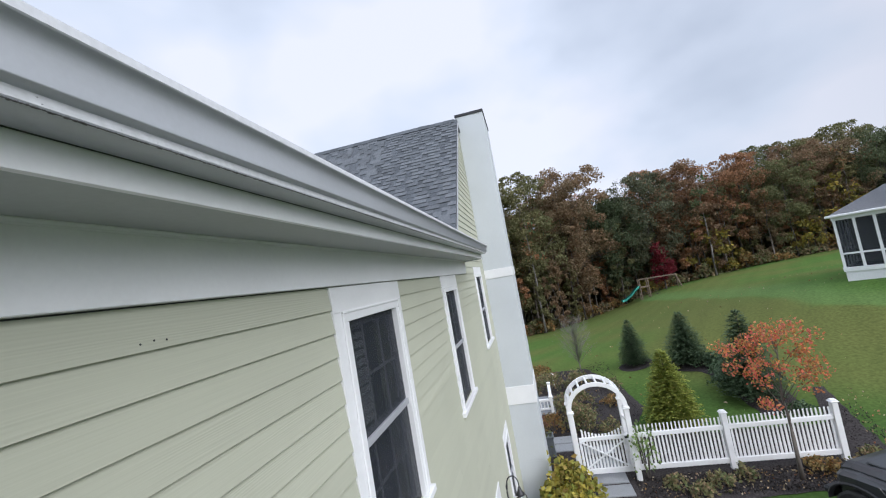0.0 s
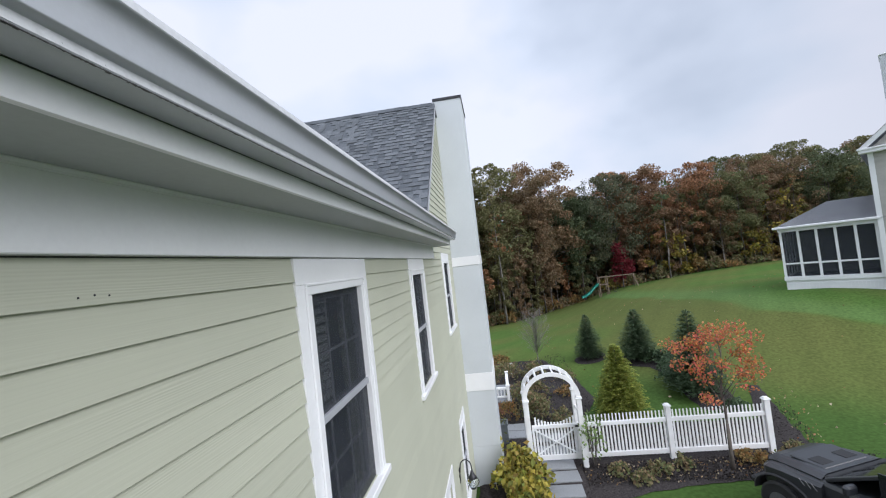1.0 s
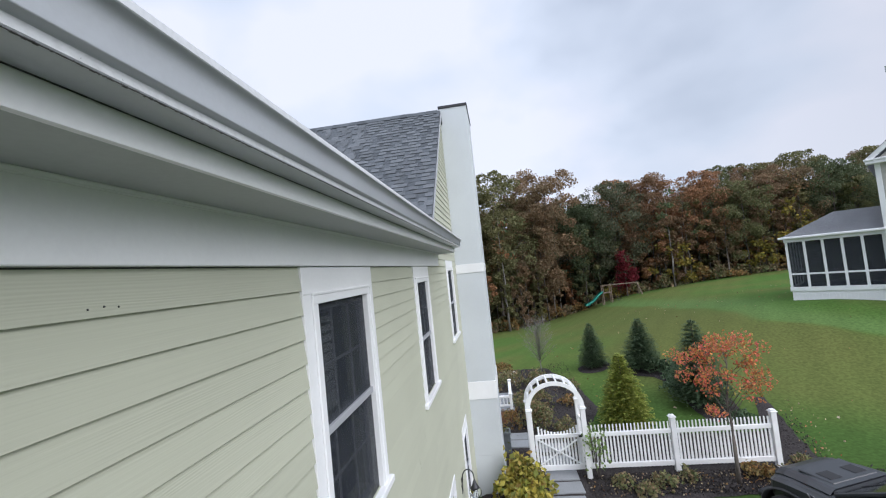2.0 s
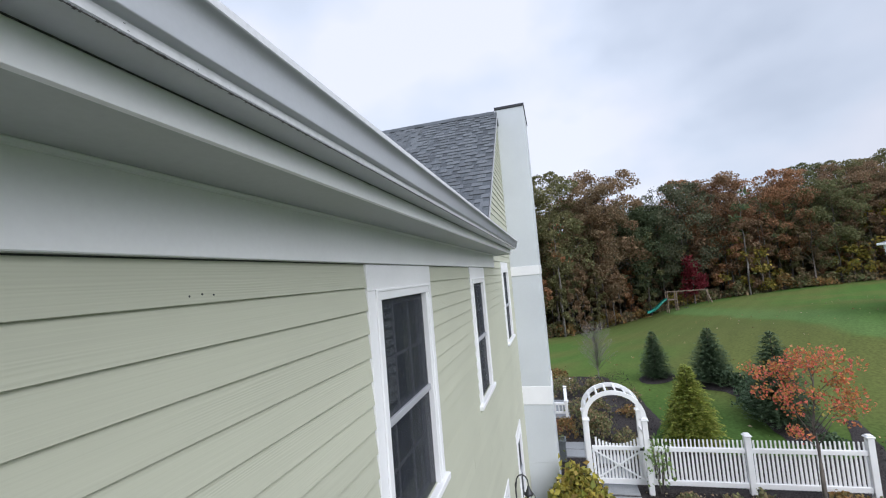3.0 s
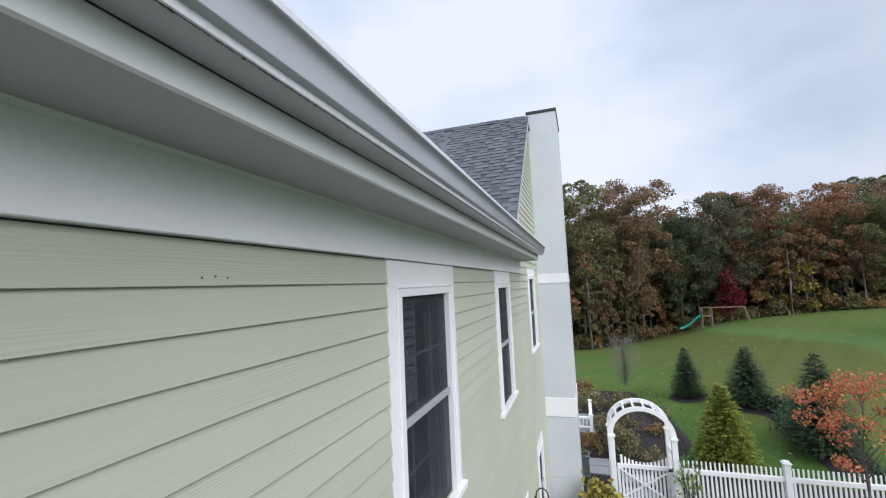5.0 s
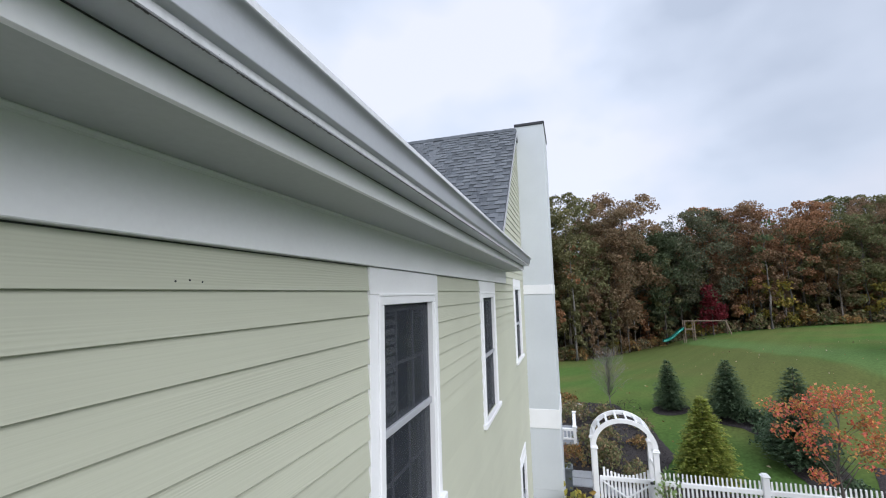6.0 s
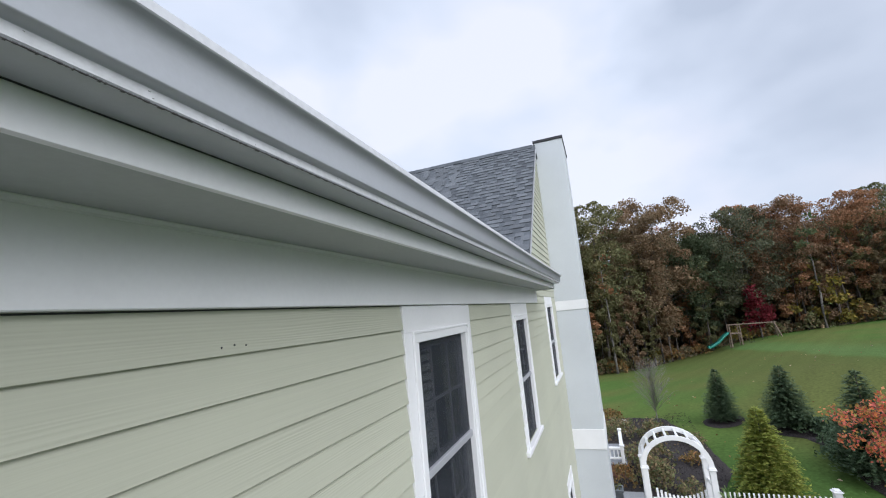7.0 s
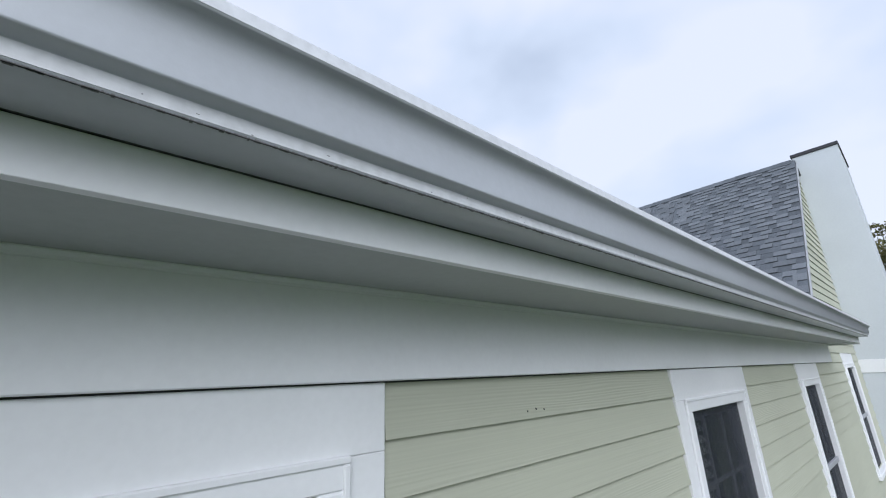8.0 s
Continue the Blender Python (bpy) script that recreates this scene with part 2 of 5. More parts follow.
GOLD = leaf_material("golden_needles", [(0.23, 0.28, 0.05), (0.31, 0.34, 0.065), (0.15, 0.21, 0.045), (0.38, 0.36, 0.09)], False, 0.3)
SHRUB = leaf_material("garden_foliage", [(0.143, 0.176, 0.078), (0.221, 0.221, 0.098), (0.286, 0.195, 0.117), (0.104, 0.143, 0.065)], False, 0.3)
CLIMBER = leaf_material("climber_leaves", [(0.17, 0.26, 0.08), (0.24, 0.33, 0.12), (0.13, 0.19, 0.07)], False, 0.35)
RUST = leaf_material("rusty_foliage", [(0.34, 0.17, 0.07), (0.26, 0.18, 0.07), (0.17, 0.14, 0.06)], False, 0.3)
GRIME_SHADOW = material("gutter_grime_and_shadow", (0.16, 0.16, 0.16), 0.9, grain=90, grain_amount=0.3, bump=0.1)
TWIG = material("pale_grey_twigs", (0.21, 0.195, 0.18), 0.9, grain=30, grain_amount=0.3, bump=0.3)
LITTER = leaf_material("fallen_leaves", [(0.42, 0.33, 0.20), (0.32, 0.19, 0.08), (0.46, 0.39, 0.28), (0.32, 0.11, 0.05)], False, 0.2)


def cedar_grain(m):
    """Pressed cedar figure on the boards: fine wavering lines in drifts, other on each board."""
    n, l = m.node_tree.nodes, m.node_tree.links
    geo = next(k for k in n if k.type == "NEW_GEOMETRY")
    info = n.new("ShaderNodeObjectInfo")
    shift, place = n.new("ShaderNodeMath"), n.new("ShaderNodeCombineXYZ")
    shift.operation, shift.inputs[1].default_value = "MULTIPLY", 60.0
    add, squeeze = n.new("ShaderNodeVectorMath"), n.new("ShaderNodeMapping")
    squeeze.inputs["Scale"].default_value = (1, 0.07, 1)
    wave, drift, mask, both_ = n.new("ShaderNodeTexWave"), n.new("ShaderNodeTexNoise"), n.new("ShaderNodeMapRange"), n.new("ShaderNodeMath")
    wave.bands_direction = "Z"
    wave.inputs["Scale"].default_value, wave.inputs["Distortion"].default_value = 30.0, 14.0
    wave.inputs["Detail"].default_value, wave.inputs["Detail Scale"].default_value = 2.0, 0.5
    drift.inputs["Scale"].default_value, drift.inputs["Detail"].default_value = 6.0, 2.0
    mask.inputs[1].default_value, mask.inputs[2].default_value = 0.46, 0.62
    both_.operation = "MULTIPLY"
    bump_ = n.new("ShaderNodeBump")
    bump_.inputs["Strength"].default_value, bump_.inputs["Distance"].default_value = 0.24, 0.0022
    l.new(info.outputs["Random"], shift.inputs[0])
    l.new(shift.outputs[0], place.inputs["Y"])
    l.new(geo.outputs["Position"], add.inputs[0])
    l.new(place.outputs[0], add.inputs[1])
    l.new(add.outputs[0], squeeze.inputs["Vector"])
    l.new(squeeze.outputs["Vector"], wave.inputs["Vector"])
    l.new(squeeze.outputs["Vector"], drift.inputs["Vector"])
    l.new(drift.outputs["Fac"], mask.inputs[0])
    l.new(wave.outputs["Fac"], both_.inputs[0])
    l.new(mask.outputs[0], both_.inputs[1])
    l.new(both_.outputs[0], bump_.inputs["Height"])
    old = next(k for k in n if k.type == "BUMP" and k != bump_)
    l.new(old.outputs["Normal"], bump_.inputs["Normal"])
    l.new(bump_.outputs["Normal"], n["Principled BSDF"].inputs["Normal"])


cedar_grain(SIDING)


def glass_material():
    m = bpy.data.materials.new("window_glass")
    m.use_nodes = True
    p = m.node_tree.nodes["Principled BSDF"]
    p.inputs["Transmission Weight"].default_value, p.inputs["Roughness"].default_value = 1.0, 0.02
    p.inputs["Base Color"].default_value = (0.85, 0.9, 0.92, 1)
    return m


def screen_material():
    """Fine dark mesh: half of it lets light through."""
    m = bpy.data.materials.new("insect_mesh")
    m.use_nodes = True
    n, l = m.node_tree.nodes, m.node_tree.links
    p = n["Principled BSDF"]
    p.inputs["Base Color"].default_value, p.inputs["Roughness"].default_value = (0.026, 0.032, 0.044, 1), 0.7
    clear_, mix = n.new("ShaderNodeBsdfTransparent"), n.new("ShaderNodeMixShader")
    noise_ = n.new("ShaderNodeTexNoise")
    noise_.inputs["Scale"].default_value = 3.0
    span = n.new("ShaderNodeMapRange")
    span.inputs[3].default_value, span.inputs[4].default_value = 0.42, 0.58
    l.new(noise_.outputs["Fac"], span.inputs[0])
    l.new(span.outputs[0], mix.inputs[0])
    l.new(p.outputs[0], mix.inputs[2])
    l.new(clear_.outputs[0], mix.inputs[1])
    l.new(mix.outputs[0], n["Material Output"].inputs["Surface"])
    return m


GLASS, SCREEN = glass_material(), screen_material()


def lawn_material():
    m = material("lawn", (0.069, 0.130, 0.028), 0.95, grain=10, grain_amount=0.22, stain=0.16, second=(0.102, 0.125, 0.035), bump=0.8, spec=0.08)
    n, l = m.node_tree.nodes, m.node_tree.links
    geo = next(k for k in n if k.type == "NEW_GEOMETRY")
    tone = next(k for k in n if k.type == "HUE_SAT")
    turn_, wave, soft_ = n.new("ShaderNodeMapping"), n.new("ShaderNodeTexWave"), n.new("ShaderNodeMapRange")
    turn_.inputs["Rotation"].default_value = (0, 0, radians(28))
    wave.inputs["Scale"].default_value, wave.inputs["Distortion"].default_value = 0.22, 1.2
    wave.inputs["Detail"].default_value = 1.0
    soft_.inputs[3].default_value, soft_.inputs[4].default_value = 0.965, 1.035
    l.new(geo.outputs["Position"], turn_.inputs["Vector"])
    l.new(turn_.outputs["Vector"], wave.inputs["Vector"])
    l.new(wave.outputs["Fac"], soft_.inputs[0])
    times = n.new("ShaderNodeMath")
    times.operation = "MULTIPLY"
    old = tone.inputs["Value"].links[0].from_socket
    l.new(old, times.inputs[0])
    l.new(soft_.outputs[0], times.inputs[1])
    l.new(times.outputs[0], tone.inputs["Value"])
    # dry, thin turf on the bank, lusher grass on the level lawn above it
    place, dry, mix_ = n.new("ShaderNodeSeparateXYZ"), n.new("ShaderNodeMapRange"), n.new("ShaderNodeMix")
    patch, edge = n.new("ShaderNodeTexNoise"), n.new("ShaderNodeMath")
    patch.inputs["Scale"].default_value, patch.inputs["Detail"].default_value = 0.35, 4.0
    edge.operation, edge.inputs[1].default_value = "MULTIPLY_ADD", 1.6
    l.new(geo.outputs["Position"], place.inputs[0])
    l.new(geo.outputs["Position"], patch.inputs["Vector"])
    l.new(patch.outputs["Fac"], edge.inputs[0])
    near_, bend_ = n.new("ShaderNodeMapRange"), n.new("ShaderNodeMath")
    near_.inputs[1].default_value, near_.inputs[2].default_value, near_.inputs[3].default_value, near_.inputs[4].default_value = 6.0, 20.0, -14.0, 0.0
    l.new(place.outputs["Y"], near_.inputs[0])
    l.new(place.outputs["X"], bend_.inputs[0])
    l.new(near_.outputs[0], bend_.inputs[1])
    l.new(bend_.outputs[0], edge.inputs[2])
    dry.interpolation_type = "SMOOTHSTEP"
    dry.inputs[1].default_value, dry.inputs[2].default_value = 12.6, 13.6
    dry.inputs[3].default_value, dry.inputs[4].default_value = 0.80, 0.0
    l.new(edge.outputs[0], dry.inputs[0])
    mix_.data_type = "RGBA"
    mix_.inputs[7].default_value = (0.098, 0.110, 0.033, 1)
    # dense dark turf on the low ground inside the bank
    low_x, low_, lush = n.new("ShaderNodeMath"), n.new("ShaderNodeMapRange"), n.new("ShaderNodeMix")
    low_x.operation, low_x.inputs[1].default_value = "MULTIPLY_ADD", 0.6
    l.new(place.outputs["X"], low_x.inputs[0])
    l.new(place.outputs["Y"], low_x.inputs[2])
    low_.interpolation_type = "SMOOTHSTEP"
    low_.inputs[1].default_value, low_.inputs[2].default_value = 17.5, 21.5
    l.new(low_x.outputs[0], low_.inputs[0])
    bank_ = n.new("ShaderNodeMath")
    bank_.operation = "MULTIPLY"
    l.new(dry.outputs[0], bank_.inputs[0])
    side_, reach_ = n.new("ShaderNodeMapRange"), n.new("ShaderNodeMath")
    side_.interpolation_type, reach_.operation = "SMOOTHSTEP", "MULTIPLY"
    side_.inputs[1].default_value, side_.inputs[2].default_value, side_.inputs[3].default_value = 1.0, 10.0, 0.15
    l.new(place.outputs["X"], side_.inputs[0])
    l.new(low_.outputs[0], reach_.inputs[0])
    l.new(side_.outputs[0], reach_.inputs[1])
    l.new(reach_.outputs[0], bank_.inputs[1])
    l.new(bank_.outputs[0], mix_.inputs[0])
    l.new(tone.inputs["Color"].links[0].from_socket, mix_.inputs[6])
    lush.data_type = "RGBA"
    lush.inputs[6].default_value = (0.050, 0.094, 0.022, 1)
    l.new(low_.outputs[0], lush.inputs[0])
    l.new(mix_.outputs[2], lush.inputs[7])
    # a pale mown strip along the crest of the bank
    rise_, drop_, strip, pale = n.new("ShaderNodeMapRange"), n.new("ShaderNodeMapRange"), n.new("ShaderNodeMath"), n.new("ShaderNodeMix")
    for node_, x0_, x1_, v0_, v1_ in ((rise_, 12.9, 13.6, 0.0, 0.75), (drop_, 14.2, 16.5, 1.0, 0.0)):
        node_.interpolation_type = "SMOOTHSTEP"
        node_.inputs[1].default_value, node_.inputs[2].default_value, node_.inputs[3].default_value, node_.inputs[4].default_value = x0_, x1_, v0_, v1_
        l.new(edge.outputs[0], node_.inputs[0])
    strip.operation = "MULTIPLY"
    l.new(rise_.outputs[0], strip.inputs[0])
    l.new(drop_.outputs[0], strip.inputs[1])
    pale.data_type = "RGBA"
    pale.inputs[7].default_value = (0.100, 0.165, 0.052, 1)
    l.new(strip.outputs[0], pale.inputs[0])
    l.new(lush.outputs[2], pale.inputs[6])
    l.new(pale.outputs[2], tone.inputs["Color"])
    return m


LAWN = lawn_material()


# ---- builders ----
def finish(name, bm, mat, parent=None, label="", smooth=False):
    """Link a bmesh as one object, under a thing where one is given."""
    me = bpy.data.meshes.new(name)
    if smooth:
        for f in bm.faces:
            f.smooth = True
    bm.to_mesh(me)
    bm.free()
    me.materials.append(mat)
    ob = new(name, me)
    if parent:
        ob.parent = parent
    if label:
        ob["label"] = label
    return ob


def part(name, bm, mat, parent, label="", smooth=False):
    return finish(name, bm, mat, parent, label, smooth)


def share(name, mesh, m, parent):
    """A further object on a mesh that is already there."""
    ob = new(name, mesh)
    ob.parent = parent
    ob.matrix_local = m
    return ob


def thing(name, label, category, at=(0, 0, 0), group="", kind="", turn=0.0):
    ob = new(name)
    ob.empty_display_size = 0.1
    ob.matrix_world = pose(*at, 0, 0, turn)
    return tagged(ob, label, category, group, kind)


def add_box(bm, lo, hi, bevel=0.0, m=None):
    """A box between two corners, with bevelled edges where asked."""
    size = [max(1e-4, b - a) for a, b in zip(lo, hi)]
    mid_ = [(a + b) / 2 for a, b in zip(lo, hi)]
    made = bmesh.ops.create_cube(bm, size=1.0, matrix=Matrix.Translation(mid_) @ Matrix.Diagonal((*size, 1)))
    vs = made["verts"]
    if bevel:
        es = list({e for v in vs for e in v.link_edges})
        res = bmesh.ops.bevel(bm, geom=es, offset=min(bevel, min(size) * 0.45), segments=1, affect="EDGES")
        vs = list({v for f in res["faces"] for v in f.verts} | {v for v in vs if v.is_valid})
    if m is not None:
        bmesh.ops.transform(bm, matrix=m, verts=[v for v in vs if v.is_valid])
    return vs


def box(lo, hi, bevel=0.004, m=None):
    bm = bmesh.new()
    add_box(bm, lo, hi, bevel, m)
    return bm


def boxes(rows, bevel=0.004):
    bm = bmesh.new()
    for lo, hi in rows:
        add_box(bm, lo, hi, bevel)
    return bm


def beam(bm, a, b, w, h=None, bevel=0.0):
    """A bar of section w x h from a to b."""
    a, b = Vector(a), Vector(b)
    d = b - a
    q = d.to_track_quat("Z", "Y").to_matrix().to_4x4()
    h = h or w
    add_box(bm, (-w / 2, -h / 2, 0), (w / 2, h / 2, d.length), bevel, Matrix.Translation(a) @ q)


def tube(bm, points, radii, sides=8):
    """A tapered tube through points."""
    rings = []
    pts = [Vector(p) for p in points]
    for i, p in enumerate(pts):
        d = (pts[min(i + 1, len(pts) - 1)] - pts[max(i - 1, 0)]).normalized()
        q = d.to_track_quat("Z", "Y")
        rings.append([bm.verts.new(p + q @ Vector((math.cos(a) * radii[i], math.sin(a) * radii[i], 0)))
                      for a in (2 * math.pi * k / sides for k in range(sides))])
    for r0, r1 in zip(rings, rings[1:]):
        for k in range(sides):
            bm.faces.new((r0[k], r0[(k + 1) % sides], r1[(k + 1) % sides], r1[k]))
    bm.faces.new(rings[0][::-1])
    bm.faces.new(rings[-1])


def extrude_y(profile, y0, y1, closed=True):
    """A profile of (x, z) drawn along y."""
    bm = bmesh.new()
    a = [bm.verts.new((x, y0, z)) for x, z in profile]
    b = [bm.verts.new((x, y1, z)) for x, z in profile]
    n = len(profile)
    for k in range(n if closed else n - 1):
        bm.faces.new((a[k], b[k], b[(k + 1) % n], a[(k + 1) % n]))
    if closed:
        bm.faces.new(a[::-1])
        bm.faces.new(b)
    bmesh.ops.recalc_face_normals(bm, faces=bm.faces)
    return bm


def smoothstep(t):
    t = min(1.0, max(0.0, t))
    return t * t * (3 - 2 * t)


def height(x, y):
    """The lie of the land: level by the house, a bank up to the neighbour, falling to the woods."""
    near_bank = 2.5 * smoothstep((x + 1) / 19) * smoothstep((y - 11) / 11)
    fall = 0.085 * max(0.0, min(y, 70) - 24) * (1 - smoothstep(x / 34))
    fall += 0.03 * max(0.0, min(y, 70) - 24) * smoothstep(x / 12)
    return near_bank - fall + 0.03 * noise.noise(Vector((x * 0.25, y * 0.25, 0)))


# ---- ground ----
def spaced(lo, hi, step):
    inner = [lo + step * k for k in range(int((hi - lo) / step) + 1)]
    outer = [30, 80, 200, 500, 1500]
    return [lo - d for d in outer[::-1]] + inner + [hi + d for d in outer]


gx, gy = spaced(-14, 60, 1.0), spaced(-10, 74, 1.0)
bm = bmesh.new()
grid = [[bm.verts.new((x, y, height(x, y))) for y in gy] for x in gx]
for i in range(len(gx) - 1):
    for j in range(len(gy) - 1):
        bm.faces.new((grid[i][j], grid[i + 1][j], grid[i + 1][j + 1], grid[i][j + 1]))
ground = tagged(finish("ground", bm, LAWN, smooth=True), "mown green lawn with dry patches rising in a bank", "lawn", kind="structure")


def sheet(name, outline, mat, lift, label, category, cells=0.4, edge=0.12):
    """A bed laid over the ground inside an outline, with a wavering edge."""
    xs, ys = [p[0] for p in outline], [p[1] for p in outline]

    def inside(x, y):
        hit = False
        for (x0, y0), (x1, y1) in zip(outline, outline[1:] + outline[:1]):
            if (y0 > y) != (y1 > y) and x < (x1 - x0) * (y - y0) / (y1 - y0) + x0:
                hit = not hit
        return hit
    b = bmesh.new()
    seen = {}

    def vert(i, j):
        if (i, j) not in seen:
            x, y = min(xs) + i * cells, min(ys) + j * cells
            x += edge * noise.noise(Vector((x * 1.7, y * 1.7, 3)))
            y += edge * noise.noise(Vector((x * 1.7, y * 1.7, 9)))
            seen[i, j] = b.verts.new((x, y, height(x, y) + lift + 0.03 * noise.noise(Vector((x * 3, y * 3, 5)))))
        return seen[i, j]
    for i in range(int((max(xs) - min(xs)) / cells) + 1):
        for j in range(int((max(ys) - min(ys)) / cells) + 1):
            if inside(min(xs) + (i + .5) * cells, min(ys) + (j + .5) * cells):
                b.faces.new((vert(i, j), vert(i + 1, j), vert(i + 1, j + 1), vert(i, j + 1)))
    rim_ = [v for v in b.verts if v.is_boundary]
    for v in rim_:
        best = None
        for (x0, y0), (x1, y1) in zip(outline, outline[1:] + outline[:1]):
            dx, dy = x1 - x0, y1 - y0
            k = min(1.0, max(0.0, ((v.co.x - x0) * dx + (v.co.y - y0) * dy) / (dx * dx + dy * dy)))
            q = (x0 + k * dx, y0 + k * dy)
            d = math.hypot(q[0] - v.co.x, q[1] - v.co.y)
            if best is None or d < best[0]:
                best = (d, q)
        x, y = best[1]
        x += edge * noise.noise(Vector((x * 2.3, y * 2.3, 3)))
        y += edge * noise.noise(Vector((x * 2.3, y * 2.3, 9)))
        v.co = (x, y, height(x, y) + min(0.012, lift * 0.5))
    return tagged(finish(name, b, mat, smooth=True), label, category, kind="structure")


sheet("mulch_bed", [(0.1, 9.0), (1.4, 8.6), (2.9, 8.85), (3.9, 9.3), (5.2, 9.5), (6.3, 9.55), (8.0, 9.9), (8.15, 10.5), (8.6, 12.2), (9.0, 13.8), (9.15, 14.6), (8.9, 14.7), (8.0, 12.6),
                    (7.3, 12.7), (4.6, 12.8), (3.1, 12.9), (4.0, 15.0), (3.7, 17.6), (2.8, 20.6), (1.2, 21.3), (-1.5, 21.3), (-1.5, 11.0), (0.1, 11.0)],
      MULCH, 0.05, "dark bark mulch bed round the fence", "mulch", cells=0.12, edge=0.07)
sheet("spruce_bed", [(4.82 + 0.72 * math.cos(a), 19.3 + 0.72 * math.sin(a)) for a in [k * math.pi / 8 for k in range(16)]], MULCH, 0.05,
      "dark mulch ring under a young spruce", "mulch", cells=0.12, edge=0.05)
sheet("bank_bed", [(5.95, 17.6), (6.65, 17.05), (6.95, 16.0), (6.85, 14.6), (6.9, 13.4), (8.0, 13.2), (8.2, 15.0), (7.9, 16.8), (7.4, 18.5), (6.4, 18.8), (5.8, 18.3)], MULCH, 0.05,
      "dark mulch bed under spruces and junipers on the bank", "mulch", cells=0.12, edge=0.06)
sheet("driveway", [(3.0, 8.6), (9.5, 8.9), (12, 8), (12, -10), (1.5, -10), (1.5, 7.2), (3.0, 7.2)], DRIVE, 0.03, "dark asphalt driveway beside the house", "driveway", cells=0.3, edge=0.03)
sheet("foundation_bed", [(0.02, 8.9), (1.4, 9.1), (1.4, -9), (0.02, -9)], MULCH, 0.04, "dark mulch bed at the foot of the house", "mulch", cells=0.22)

# ---- the house wall: one slab with window openings, and clapboards on it ----
EXPOSURE = 0.127
EAVE_END = 6.72
FRIEZE_Z = 5.589
WIN = {  # y from, y to, z of the sill's underside, z of the casing's top
    "a": (-1.28, -0.02, 3.86, FRIEZE_Z), "b": (1.672, 2.885, 3.86, FRIEZE_Z), "c": (4.587, 5.68, 3.86, FRIEZE_Z),
    "d": (7.86, 9.06, 4.05, 5.71), "e": (7.72, 8.72, 0.75, 2.36), "f": (5.05, 6.22, 0.02, 2.30)}
CHIM_Y = 9.85
ROOF_Y0, ROOF_Y1, ROOF_Z0, ROOF_Z1 = 6.35, 9.62, 6.36, 9.46   # eave and ridge of the cross gable


def wall_slab(name, y0, y1, z0, z1, holes, x0, x1, mat, label):
    ys = sorted({y0, y1, *[h[0] for h in holes], *[h[1] for h in holes]})
    zs = sorted({z0, z1, *[h[2] for h in holes], *[h[3] for h in holes]})
    b = bmesh.new()
    for ya, yb in zip(ys, ys[1:]):
        for za, zb in zip(zs, zs[1:]):
            if not any(h[0] <= (ya + yb) / 2 <= h[1] and h[2] <= (za + zb) / 2 <= h[3] for h in holes):
                add_box(b, (x0, ya, za), (x1, yb, zb))
    bmesh.ops.remove_doubles(b, verts=b.verts, dist=1e-4)
    return tagged(finish(name, b, mat), label, "wall", kind="structure")


openings = [(w[0] + 0.10, w[1] - 0.10, w[2] + 0.06, w[3] - 0.16) for w in WIN.values()]
wall_east = wall_slab("wall_east", -9.0, 13.0, 0.0, 6.2, openings, -0.22, 0.0, SIDING, "sage green clapboard wall of the house")

# added dark strip that draws the shadow line below the frieze
tagged(finish("shadow_strip", box((0.0015, -9, 5.570), (0.004, EAVE_END, 5.5915), 0), DARK_METAL), "dark strip standing in for the shadow under the frieze board", "trim", kind="structure")
# gable over the eave, and the plain walls that close the house
bm = bmesh.new()
gable = [(6.3, 6.2), (13.0, 6.2), (12.85, 6.4), (ROOF_Y1, ROOF_Z1 - 0.08), (6.4, 6.4)]
fa = [bm.verts.new((0.0, y, z)) for y, z in gable]
fb = [bm.verts.new((-0.2, y, z)) for y, z in gable]
bm.faces.new(fa)
bm.faces.new(fb[::-1])
for k in range(5):
    bm.faces.new((fa[k], fb[k], fb[(k + 1) % 5], fa[(k + 1) % 5]))
wall_gable = tagged(finish("wall_gable", bm, SIDING), "sage green clapboard gable beside the chimney", "wall", kind="structure")
for nm, lo, hi in (("wall_north", (-9, 12.8, 0), (-0.22, 13.0, 6.2)), ("wall_south", (-9, -9, 0), (-0.22, -8.8, 6.2)), ("wall_west", (-9.2, -9, 0), (-9.0, 13, 6.2))):
    tagged(finish(nm, box(lo, hi, 0), SIDING), "sage green clapboard wall of the house", "wall", kind="structure")
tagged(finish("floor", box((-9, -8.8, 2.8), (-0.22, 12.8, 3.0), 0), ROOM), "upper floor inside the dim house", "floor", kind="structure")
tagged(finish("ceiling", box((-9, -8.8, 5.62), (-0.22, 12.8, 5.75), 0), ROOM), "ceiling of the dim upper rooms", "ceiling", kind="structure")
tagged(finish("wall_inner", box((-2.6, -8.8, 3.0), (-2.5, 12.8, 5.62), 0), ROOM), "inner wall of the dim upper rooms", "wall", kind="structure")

# ---- eaves: frieze, bed moulding, soffit, fascia ----
tagged(finish("frieze_board", box((0.002, -9, FRIEZE_Z + 0.003), (0.042, EAVE_END, 5.808), 0.003), WHITE), "wide white frieze board under the eave", "trim", kind="structure")
moulding = [(0.0425, 5.794), (0.046, 5.795), (0.048, 5.799), (0.053, 5.802), (0.056, 5.805), (0.056, 5.808), (0.0425, 5.808)]
tagged(finish("bed_moulding", extrude_y(moulding, -9, EAVE_END), WHITE, smooth=False), "white bed moulding between frieze and soffit", "trim", kind="structure")
